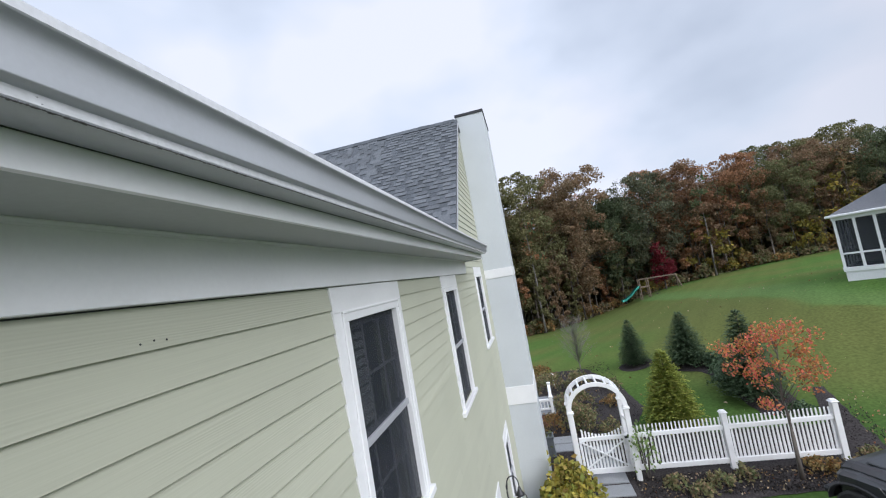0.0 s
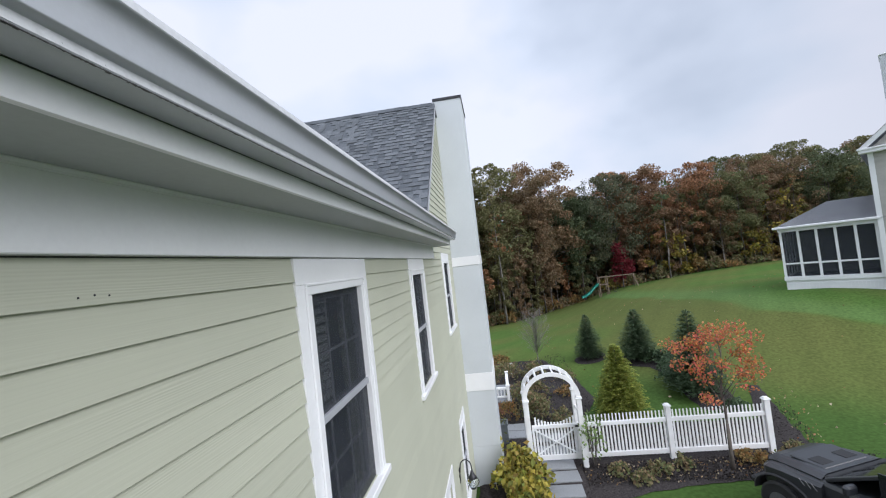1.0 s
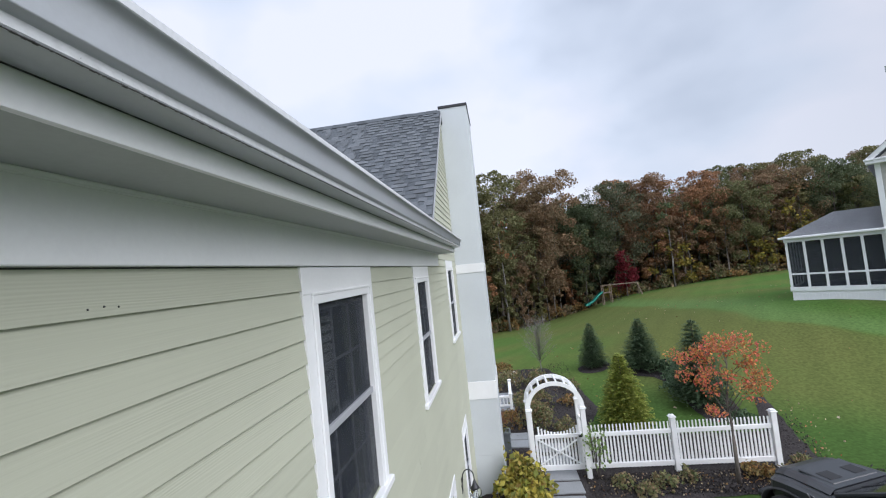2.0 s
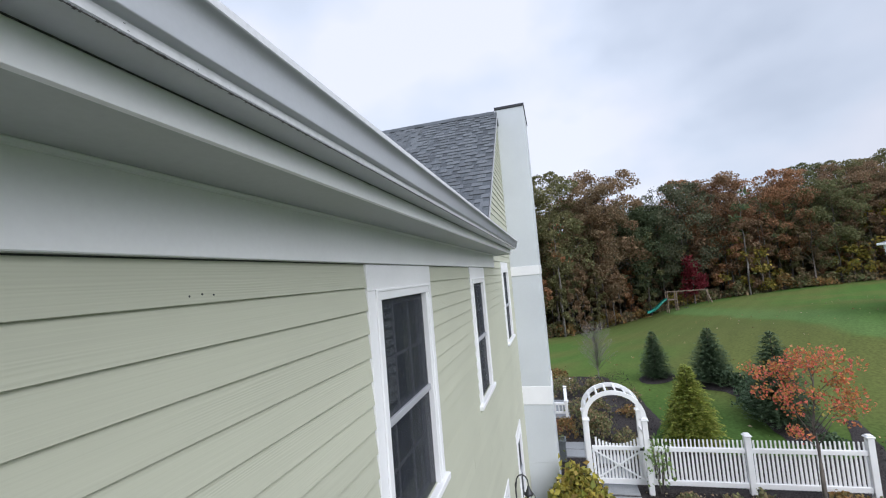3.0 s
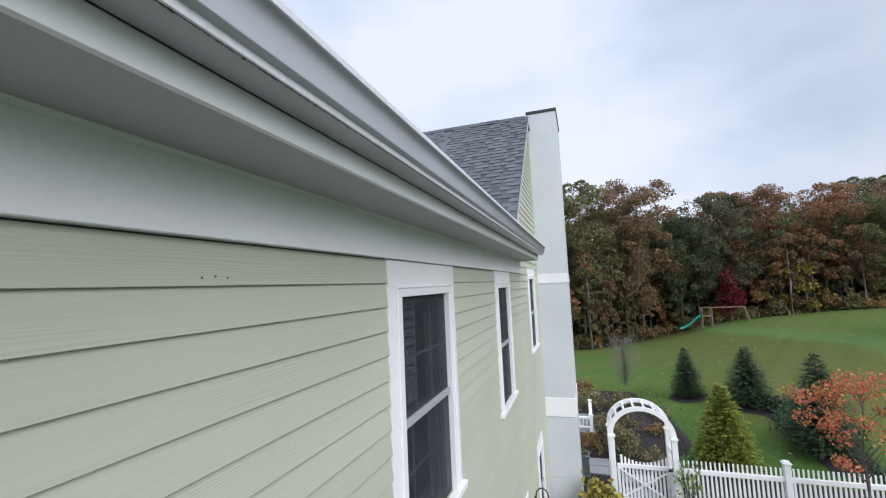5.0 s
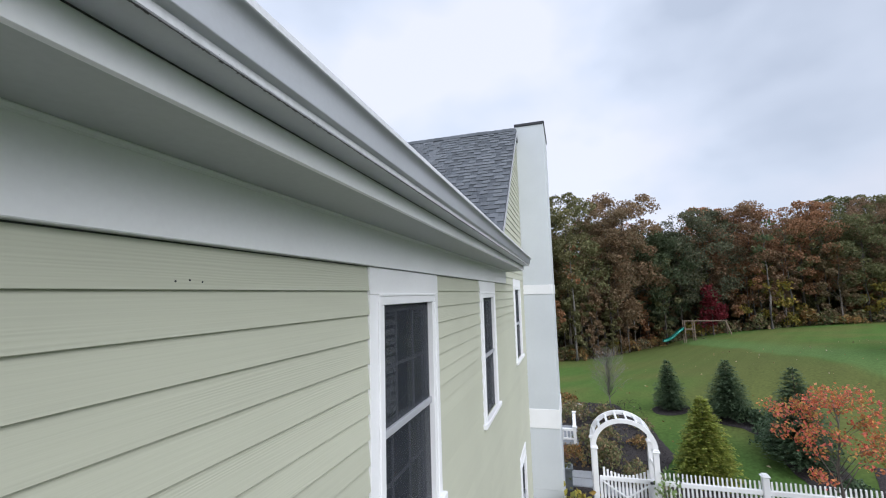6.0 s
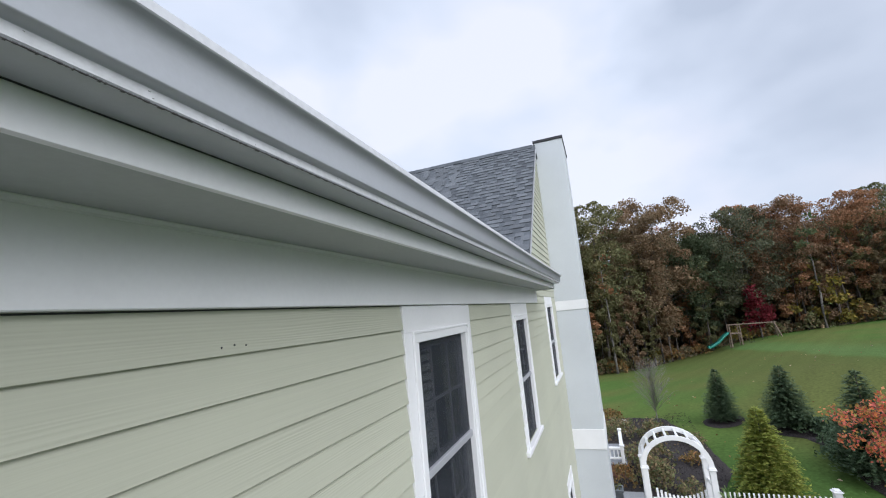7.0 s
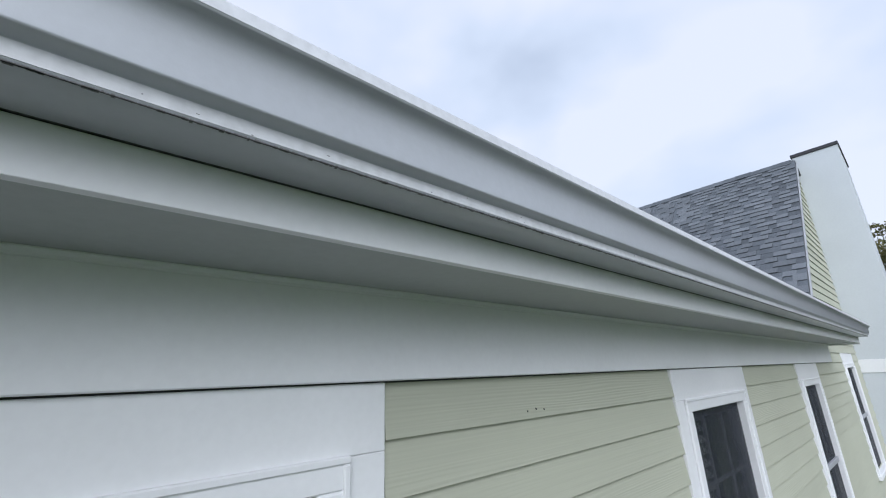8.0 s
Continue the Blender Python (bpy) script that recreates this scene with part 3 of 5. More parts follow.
tagged(finish("soffit", box((0.0, -9, 5.8085), (0.330, EAVE_END, 5.822), 0), SOFFIT), "white soffit with the eave's shade put into its colour", "trim", kind="structure")
fascia = [(0.3305, 5.803), (0.3462, 5.803), (0.347, 5.8038), (0.347, 5.99), (0.3305, 5.99)]
tagged(finish("fascia_board", extrude_y(fascia, -9, EAVE_END), WHITE), "white fascia board behind the gutter", "trim", kind="structure")
tagged(finish("eave_return", box((0.0, EAVE_END, 5.79), (0.349, EAVE_END + 0.02, 6.02), 0.003), WHITE), "white end board closing the eave", "trim", kind="structure")

# ---- gutter ----
gutter = thing("gutter", "pale grey aluminium gutter with an ogee front along the eave", "gutter", (0.35, 0, 5.87))
outer = [(0.000, 0.120), (0.000, 0.003), (0.003, 0.000), (0.090, 0.000), (0.0935, 0.003), (0.0915, 0.0225), (0.0930, 0.0240)]
outer += [(0.1075 + 0.0035 * math.sin(a), 0.0322 - 0.0035 * math.cos(a)) for a in [0.3 + 1.27 * k / 6 for k in range(7)]]   # step out over the base
outer += [(0.1112, 0.040), (0.1115, 0.052), (0.1120, 0.066), (0.1128, 0.080), (0.1142, 0.091), (0.1170, 0.0995), (0.1212, 0.1060), (0.1270, 0.1105)]   # flat face and cove
outer += [(0.1345, 0.1125), (0.1370, 0.1145), (0.1350, 0.1335), (0.1325, 0.136), (0.126, 0.136), (0.1245, 0.1345)]
inner = [(max(0.0022, x - 0.0022), min(z + 0.0022, 0.1342)) for x, z in outer]
inner[0], inner[-1] = (0.0022, 0.120), (0.1255, 0.1335)
SHARP_AT = [1, 3, 4, 5, 6, len(outer) - 6, len(outer) - 4, len(outer) - 2]
gb = extrude_y(outer + inner[::-1], -9, 6.66)
for e in gb.edges:
    a, b = e.verts
    if abs(a.co.y - b.co.y) > 1:
        e.smooth = not any(abs(a.co.x - outer[k][0]) + abs(a.co.z - outer[k][1]) < 1e-5 for k in SHARP_AT)
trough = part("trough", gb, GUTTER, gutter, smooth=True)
part("end_cap", extrude_y(outer[:-3], 6.6605, 6.668), GUTTER, gutter, "end cap of the gutter")
for y in [-8.4 + 0.61 * k for k in range(25)]:
    part("hanger", box((0.003, y - 0.012, 0.116), (0.128, y + 0.012, 0.1215), 0), GUTTER, gutter)
# thin paler strips laid on as painted highlights of base and lip
part("lower_flange", extrude_y([(0.0936, 0.0032), (0.0944, 0.0034), (0.0925, 0.0226), (0.0916, 0.0225)], -9, 6.66), GUTTER_LIT, gutter, "lower edge of the gutter, painted lighter as if catching light")
part("rolled_lip", extrude_y([(0.1371, 0.1147), (0.1379, 0.1155), (0.1359, 0.1343), (0.1351, 0.1336)], -9, 6.66), GUTTER_LIT, gutter, "rolled lip of the gutter, painted lighter as if catching light")
gr, gb = random.Random(6), bmesh.new()
add_box(gb, (0.0905, -9, -0.0004), (0.0927, 6.66, 0.0005))
# dark strip painted as the shadow of the joint behind the gutter
add_box(gb, (-0.0025, -9, -0.0006), (0.0010, 6.66, 0.002))
for k in range(1100):   # a ragged dark line of dirt under the front edge
    y, ln = -1.6 + 8.2 * k / 1100, gr.uniform(0.002, 0.010)
    add_box(gb, (0.0905 - 0.004 * gr.random() ** 2, y, -0.0004), (0.0925 + gr.uniform(0, 0.0008), y + ln, 0.0004 + gr.uniform(0, 0.0012)))
for k in range(500):    # and dark pieces drawn as gap shadow in the joint against the fascia
    y, ln = -1.6 + 8.2 * k / 500, gr.uniform(0.008, 0.03)
    add_box(gb, (-0.0025, y, -0.0006), (0.0012 + gr.uniform(0, 0.0012), y + ln, 0.0025))
for _ in range(60):
    y, z = -1.0 + 7.4 * gr.random(), gr.uniform(0.003, 0.019)
    add_box(gb, (0.0942 - 0.1 * (z - 0.003), y, z), (0.0948 - 0.1 * (z - 0.003), y + gr.uniform(0.001, 0.004), z + 0.0009))
tagged(part("grime_and_joint_shadow", gb, GRIME_SHADOW, gutter, "dark specks of dirt along the lower edge, and shadow drawn in the back joint"), kind="stuff")
kick = thing("kick_out_flashing", "small bent metal flashing on the wall over the gutter end", "flashing", (0.0, 6.9, 6.05))
bm = bmesh.new()
add_box(bm, (0.012, 0.0, 0.0), (0.016, 0.20, 0.16))
beam(bm, (0.014, 0.0, 0.01), (0.12, -0.10, 0.01), 0.004, 0.14)
part("plate", bm, GUTTER, kick)


# ---- windows ----
def sash_window(name, key, label, head=0.150, sash=0.045, shutter=True):
    """A double-hung window: casing, sill, frame, two sashes with panes and glazing bars, mesh screen."""
    y0, y1, z0, z1 = WIN[key]
    w = thing(name, label, "window", (0, y0, z0), kind="structure")
    W, H = y1 - y0, z1 - z0
    jamb = 0.105
    part("head_casing", box((0.001, 0, H - head), (0.022, W, H - 0.001), 0.002), WHITE, w)
    for a, b in ((0, jamb), (W - jamb, W)):
        part("side_casing", box((0.001, a, 0.055), (0.022, b, H - head - 0.001), 0.002), WHITE, w)
    part("sill", box((-0.05, -0.03, 0.0), (0.056, W + 0.03, 0.054), 0.006), WHITE, w)
    # raised frame inside the casing
    f0, f1, g0, g1 = jamb, W - jamb, 0.055, H - head
    fw = 0.062
    for lo, hi in (((f0, g1 - fw), (f1, g1)), ((f0, g0), (f0 + fw, g1 - fw)), ((f1 - fw, g0), (f1, g1 - fw))):
        part("frame", box((-0.08, lo[0] + 0.0005, lo[1]), (0.030, hi[0] - 0.0005, hi[1] - 0.0005), 0.004), WHITE, w)
    a0, a1, b0, b1 = f0 + fw, f1 - fw, g0, g1 - fw
    for lo, hi in (((f0 - 0.012, g1 - 0.012), (f1 + 0.012, g1 + 0.004)), ((f0 - 0.012, g0), (f0 + 0.004, g1 - 0.0125)), ((f1 - 0.004, g0), (f1 + 0.012, g1 - 0.0125))):
        part("brick_mould", box((0.0223, lo[0], lo[1]), (0.036, hi[0], hi[1]), 0.003), WHITE, w)
    mid_z = (b0 + b1) / 2
    for sname, s0, s1, xs in (("upper_sash", mid_z - 0.02, b1, -0.035), ("lower_sash", b0, mid_z + 0.025, -0.068)):
        s = part(sname, boxes([((xs - 0.012, a0, s0), (xs + 0.018, a0 + sash, s1)), ((xs - 0.012, a1 - sash, s0), (xs + 0.018, a1, s1)),
                               ((xs - 0.012, a0 + sash, s1 - sash), (xs + 0.018, a1 - sash, s1)), ((xs - 0.012, a0 + sash, s0), (xs + 0.018, a1 - sash, s0 + sash))], 0.003),
                 SASH, w, "grey sash frame")
        pane = part("pane", box((xs - 0.002, a0 + sash, s0 + sash), (xs + 0.002, a1 - sash, s1 - sash), 0), GLASS, s)
        pane.visible_shadow = False
        for k in (1, 2):
            yy = a0 + (a1 - a0) * k / 3
            part("glazing_bar", box((xs + 0.003, yy - 0.009, s0 + sash), (xs + 0.010, yy + 0.009, s1 - sash), 0), BAR, s)
        zz = (s0 + s1) / 2
        part("glazing_bar", box((xs + 0.0035, a0 + sash, zz - 0.009), (xs + 0.0105, a1 - sash, zz + 0.009), 0), BAR, s)
    part("check_rail", box((-0.014, a0 + 0.001, mid_z - 0.022), (0.010, a1 - 0.001, mid_z + 0.022), 0.003), SASH, w, "grey meeting rail of the sashes")
    part("screen", box((-0.0125, a0 + 0.001, b0 + 0.001), (-0.011, a1 - 0.001, b1 - 0.001), 0), SCREEN, w, "dark insect mesh")
    if shutter:
        for lv in range(int((b1 - mid_z) / 0.062)):
            zc = mid_z + 0.05 + lv * 0.062
            if zc < b1 - 0.02:
                part("slat", box((-0.024, a0 + 0.10, -0.004), (0.024, a0 + 0.48, 0.004), 0, pose(-0.118, 0, zc, 0, 38, 0)), SLAT, w)
    return w


sash_window("window_1", "a", "white-cased double-hung window under the frieze", shutter=False)
sash_window("window_2", "b", "white-cased double-hung window with dark panes and slatted shutter inside")
sash_window("window_3", "c", "white-cased double-hung window with dark mesh screen")
sash_window("window_4", "d", "narrow-looking white-cased window beside the chimney", shutter=False)
sash_window("window_5", "e", "white-cased ground floor window beside the lantern", shutter=False)

# ground floor door beside the lantern
y0, y1, z0, z1 = WIN["f"]
door = thing("door_1", "white panelled side door in a white casing", "door", (0, y0, z0), kind="structure")
W, H = y1 - y0, z1 - z0
part("head_casing", box((0.001, 0, H - 0.15), (0.032, W, H), 0.003), WHITE, door)
for a, b in ((0, 0.11), (W - 0.11, W)):
    part("side_casing", box((0.001, a, 0.0), (0.032, b, H - 0.151), 0.003), WHITE, door)
leaf = part("door_leaf", box((-0.07, 0.111, 0.07), (-0.025, W - 0.111, H - 0.152), 0.003), VINYL, door)
for pz0, pz1 in ((0.2, 0.85), (1.0, 1.9)):
    for py0, py1 in ((0.2, 0.55), (0.62, 0.97)):
        part("panel", box((-0.024, py0, pz0), (-0.016, py1, pz1), 0.006), VINYL, leaf)
part("handle", box((-0.024, 0.16, 0.98), (0.03, 0.19, 1.10), 0.008), DARK_METAL, leaf, "dark metal handle")

# ---- chimney ----
chimney = thing("chimney", "tall pale grey panelled chimney chase with white bands", "chimney", (0.0, CHIM_Y, 0.0))
CW, CD = 0.695, 1.55
part("upper_panel", box((0.0, 0.0, 5.611), (CW, CD, 9.59), 0.004), CHIM, chimney)
part("upper_band", box((-0.004, -0.012, 5.389), (CW + 0.012, CD + 0.012, 5.61), 0.004), WHITE, chimney, "white trim band")
part("middle_panel", box((0.0, 0.002, 2.735), (CW, CD, 5.388), 0.004), CHIM, chimney)
part("lower_band", box((-0.004, -0.012, 2.31), (CW + 0.012, CD + 0.012, 2.734), 0.004), WHITE, chimney, "white trim band")
part("lower_panel", box((0.0, 0.002, 0.965), (CW, CD, 2.309), 0.004), CHIM, chimney)
part("base_panel", box((0.0, 0.003, -0.05), (CW, CD, 0.962), 0.004), CHIM, chimney)
part("corner_board", box((CW - 0.02, -0.008, -0.05), (CW + 0.03, 0.06, 0.56), 0.004), WHITE, chimney)
part("cap", box((-0.02, -0.02, 9.591), (CW + 0.02, CD + 0.02, 9.66), 0.006), DARK_METAL, chimney, "dark metal chimney cap")
part("flashing", box((-0.012, -0.07, 8.95), (0.012, -0.001, 9.50), 0.003), DARK_METAL, chimney, "dark flashing at the roof")

# ---- lantern ----
lantern = thing("wall_lantern", "black gooseneck onion lantern on the wall", "lantern", (0.0, 7.0, 1.73))
part("backplate", box((0.010, -0.05, -0.12), (0.028, 0.05, 0.12), 0.008), DARK_METAL, lantern)
bm = bmesh.new()
tube(bm, [(0.028, 0, 0.05)] + [(0.14 - 0.10 * math.cos(a), 0, 0.14 + 0.13 * math.sin(a)) for a in [math.pi * k / 8 for k in range(9)]] + [(0.24, 0, 0.06)], [0.011] * 11, 6)
part("gooseneck", bm, DARK_METAL, lantern, smooth=True)
bm = bmesh.new()
tube(bm, [(0.24, 0, 0.08), (0.24, 0, 0.03), (0.24, 0, -0.02), (0.24, 0, -0.05)], [0.02, 0.035, 0.06, 0.085], 12)
part("cap", bm, DARK_METAL, lantern, smooth=True)
bm = bmesh.new()
bmesh.ops.create_uvsphere(bm, u_segments=14, v_segments=9, radius=0.105, matrix=pose(0.24, 0, -0.12) @ Matrix.Diagonal((1, 1, 0.85, 1)))
part("globe", bm, GLASS, lantern, "round clear glass globe", smooth=True)
bm = bmesh.new()
for k in range(6):
    a = k * math.pi / 3
    tube(bm, [(0.24 + 0.112 * math.cos(a) * math.sin(s), 0.112 * math.sin(a) * math.sin(s), -0.12 + 0.10 * math.cos(s)) for s in [math.pi * q / 6 for q in range(7)]], [0.005] * 7, 5)
part("cage", bm, DARK_METAL, lantern)
bm = bmesh.new()
tube(bm, [(0.24, 0, -0.20), (0.24, 0, -0.235), (0.24, 0, -0.25)], [0.06, 0.05, 0.012], 10)
part("foot", bm, DARK_METAL, lantern)

# ---- roofs ----
def roof_slab(name, a, b, c, d, thick, mat, label):
    """A slab of roof through four corners, a and b along the eave."""
    b_ = bmesh.new()
    n_ = (Vector(b) - Vector(a)).cross(Vector(d) - Vector(a)).normalized()
    if n_.z < 0:
        n_.negate()
    top = [b_.verts.new(Vector(p)) for p in (a, b, c, d)]
    low = [b_.verts.new(Vector(p) - n_ * thick) for p in (a, b, c, d)]
    b_.faces.new(top)
    b_.faces.new(low[::-1])
    for k in range(4):
        b_.faces.new((top[k], low[k], low[(k + 1) % 4], top[(k + 1) % 4]))
    bmesh.ops.recalc_face_normals(b_, faces=b_.faces)
    return tagged(finish(name, b_, mat), label, "roof", kind="structure")


RAKE_X = 0.055
roof_gable = roof_slab("roof_gable", (-8, ROOF_Y0, ROOF_Z0), (RAKE_X, ROOF_Y0, ROOF_Z0), (RAKE_X, ROOF_Y1, ROOF_Z1), (-8, ROOF_Y1, ROOF_Z1), 0.05, SHINGLE,
                       "steep grey asphalt shingle roof of the cross gable")
roof_slab("roof_gable_back", (-8, 2 * ROOF_Y1 - ROOF_Y0, ROOF_Z0), (RAKE_X, 2 * ROOF_Y1 - ROOF_Y0, ROOF_Z0), (RAKE_X, ROOF_Y1, ROOF_Z1), (-8, ROOF_Y1, ROOF_Z1), 0.05, SHINGLE,
          "grey asphalt shingle roof behind the ridge")
roof_slab("roof_main", (0.375, -9, 5.995), (0.375, EAVE_END, 5.995), (-4.3, EAVE_END, 8.0), (-4.3, -9, 8.0), 0.05, SHINGLE, "grey asphalt shingle main roof over the eave")
roof_slab("roof_main_back", (-9.2, -9, 5.995), (-9.2, EAVE_END, 5.995), (-4.3, EAVE_END, 8.0), (-4.3, -9, 8.0), 0.05, SHINGLE, "grey asphalt shingle main roof behind the ridge")
up_slope = Vector((0, ROOF_Y1 - ROOF_Y0, ROOF_Z1 - ROOF_Z0))
rake = thing("rake_board", "narrow dark board under the edge of the gable roof", "trim", kind="structure")
bm = bmesh.new()
beam(bm, (0.022, ROOF_Y0 + 0.08, ROOF_Z0 - 0.03), (0.022, ROOF_Y1 - 0.02, ROOF_Z1 - 0.12), 0.10, 0.03)
part("board", bm, BAR, rake)
ridge = thing("ridge_cap", "overlapping shingle caps along the ridge, coloured dark for their shaded front", "roof", (0, ROOF_Y1, ROOF_Z1), kind="structure")
cap_bm = bmesh.new()
for s in (-1, 1):
    beam(cap_bm, (0, s * 0.005, 0.012), (0, s * 0.13, -0.112), 0.29, 0.008)
# the shade on the caps' front face is put into the darker colour
cap_mesh = part("cap_shingle", cap_bm, SHINGLE_SHADE, ridge).data
bpy.data.objects["cap_shingle"].matrix_local = pose(-0.15, 0, 0.012, 0, 1.5, 0)
for k in range(1, 24):
    share("cap_shingle", cap_mesh, pose(-0.15 - 0.22 * k, 0, 0.012 + (0.012 if k > 2 else 0.0), 0, 1.5, 0), ridge)


# ---- fence and arbor ----
FY = 10.66
fence = thing("picket_fence", "white vinyl picket fence with capped posts on mulch", "fence", (0, FY, 0))


def fence_post(x, top):
    p = part("post", box((x - 0.062, -0.062, -0.15), (x + 0.062, 0.062, top - 0.05), 0.006), VINYL, fence)
    part("post_cap", boxes([((x - 0.085, -0.085, top - 0.0495), (x + 0.085, 0.085, top - 0.02)), ((x - 0.06, -0.06, top - 0.0195), (x + 0.06, 0.06, top + 0.012))], 0.012), VINYL, p)


for px in (4.885, 7.17):
    fence_post(px, 1.385)
picket = box((-0.0285, -0.012, 0.0), (0.0285, 0.012, 1.07), 0.004)
tip = [v for v in picket.verts if v.co.z > 1.06]
for v in tip:
    v.co.x *= 0.55
pk = None
for a, b in ((2.80, 4.82), (4.95, 7.105)):
    for lo, hi in ((0.185, 0.30), (0.96, 1.06)):
        part("rail", box((a, -0.03, lo), (b, 0.03, hi), 0.005), VINYL, fence)
    n = int((b - a - 0.05) / 0.083)
    for k in range(n):
        m = pose(a + 0.05 + (b - a - 0.10) * k / (n - 1), 0, 0.17)
        if pk is None:
            first = part("picket", picket, VINYL, fence)
            first.matrix_local = m
            pk = first.data
        else:
            share("picket", pk, m, fence)

arbor = thing("garden_arbor", "white vinyl garden arbor with arched top over a gate", "arbor", (2.075, FY - 0.25, 0))
AR, AZ, DEPTH = 0.655, 1.82, 0.74
for sx in (-1, 1):
    for yy in (0.0, DEPTH):
        x = sx * AR
        p = part("post", box((x - 0.06, yy - 0.06, -0.10), (x + 0.06, yy + 0.06, AZ - 0.06), 0.006), VINYL, arbor)
        part("post_cap", boxes([((x - 0.085, yy - 0.085, AZ - 0.0595), (x + 0.085, yy + 0.085, AZ - 0.025)), ((x - 0.065, yy - 0.065, AZ - 0.0245), (x + 0.065, yy + 0.065, AZ))], 0.01), VINYL, p)
    for zz in (0.45, 0.9, 1.35):
        part("side_rail", box((sx * AR - 0.02, 0.061, zz - 0.03), (sx * AR + 0.02, DEPTH - 0.061, zz + 0.03), 0.004), VINYL, arbor)
for yy in (0.0, DEPTH):
    b = bmesh.new()
    seg = 20
    rings = []
    for k in range(seg + 1):
        a = math.pi * k / seg
        c, s = math.cos(a), math.sin(a)
        rings.append([b.verts.new((-c * r, yy + d, AZ + s * r * 0.89)) for r, d in ((0.61, -0.028), (0.715, -0.028), (0.715, 0.028), (0.61, 0.028))])
    for r0, r1 in zip(rings, rings[1:]):
        for k in range(4):
            b.faces.new((r0[k], r1[k], r1[(k + 1) % 4], r0[(k + 1) % 4]))
    b.faces.new(rings[0])
    b.faces.new(rings[-1][::-1])
    bmesh.ops.recalc_face_normals(b, faces=b.faces)
    part("arch", b, VINYL, arbor)
for k in range(1, 9):
    a = math.pi * k / 9
    b = box((-0.020, 0.031, -0.025), (0.020, DEPTH - 0.031, 0.025), 0.004, pose(-math.cos(a) * 0.662, 0, AZ + math.sin(a) * 0.590, 0, 90 - math.degrees(a), 0))
    part("crosspiece", b, VINYL, arbor)

gate = thing("garden_gate", "closed white picket gate with a crossed brace", "gate", (2.10, FY, 0))
for lo, hi in ((0.17, 0.29), (0.97, 1.06)):
    part("rail", box((-0.585, -0.028, lo), (0.585, 0.028, hi), 0.005), VINYL, gate)
for sx in (-0.56, 0.56):
    part("stile", box((sx - 0.03, -0.03, 0.291), (sx + 0.03, 0.03, 0.969), 0.004), VINYL, gate)
for k in range(13):
    x = -0.48 + 0.08 * k
    part("picket", box((x - 0.023, 0.0285, 0.16), (x + 0.023, 0.05, 1.10 + 0.16 * (abs(x) / 0.5) ** 2), 0.003), VINYL, gate)
b = bmesh.new()
beam(b, (-0.53, -0.02, 0.30), (0.53, -0.02, 0.96), 0.055, 0.02)
part("brace", b, VINYL, gate)
b = bmesh.new()
beam(b, (0.53, -0.042, 0.30), (-0.53, -0.042, 0.96), 0.055, 0.02)
part("brace", b, VINYL, gate)
part("latch", box((0.50, -0.06, 0.98), (0.60, -0.031, 1.03), 0.004), DARK_METAL, gate)

# ---- path ----
slab_bm = box((-0.40, -0.25, -0.05), (0.40, 0.25, 0.0), 0.012)
for k, (x, y) in enumerate(((2.07, 10.58), (2.07, 9.98), (2.07, 9.36), (2.07, 8.74), (2.07, 8.12), (2.07, 11.4), (2.07, 12.2), (1.15, 12.55), (1.15, 13.1))):
    if k == 0:
        o = finish("paving_slab", slab_bm, PAVER)
        slab_mesh = o.data
    else:
        o = new("paving_slab", slab_mesh)
    o.matrix_world = pose(x + 0.02 * math.sin(k * 2.3), y, 0.085 + max(0, height(x, y)), 0, 0, 1.5 * math.sin(k * 1.7))
    tagged(o, "grey bluestone stepping slab set in dark mulch", "paving slab", "stepping slabs to the gate")


# ---- plants ----
def leaf_cards(b, places, size, rng, droop=0.3, long=1.5):
    """Small folded leaves at the places given."""
    for p in places:
        s = size * rng.uniform(0.6, 1.3)
        q = Euler((rng.uniform(0, 6.3), rng.uniform(-1.2, 1.2), rng.uniform(0, 6.3))).to_matrix()
        a = [Vector((-0.5 * long, 0, 0)), Vector((0, -0.5, 0.12)), Vector((0.5 * long, 0, -droop * 0.3)), Vector((0, 0.5, 0.12))]
        v = [b.verts.new(Vector(p) + q @ (c * s)) for c in a]
        b.faces.new((v[0], v[1], v[2]))
        b.faces.new((v[0], v[2], v[3]))


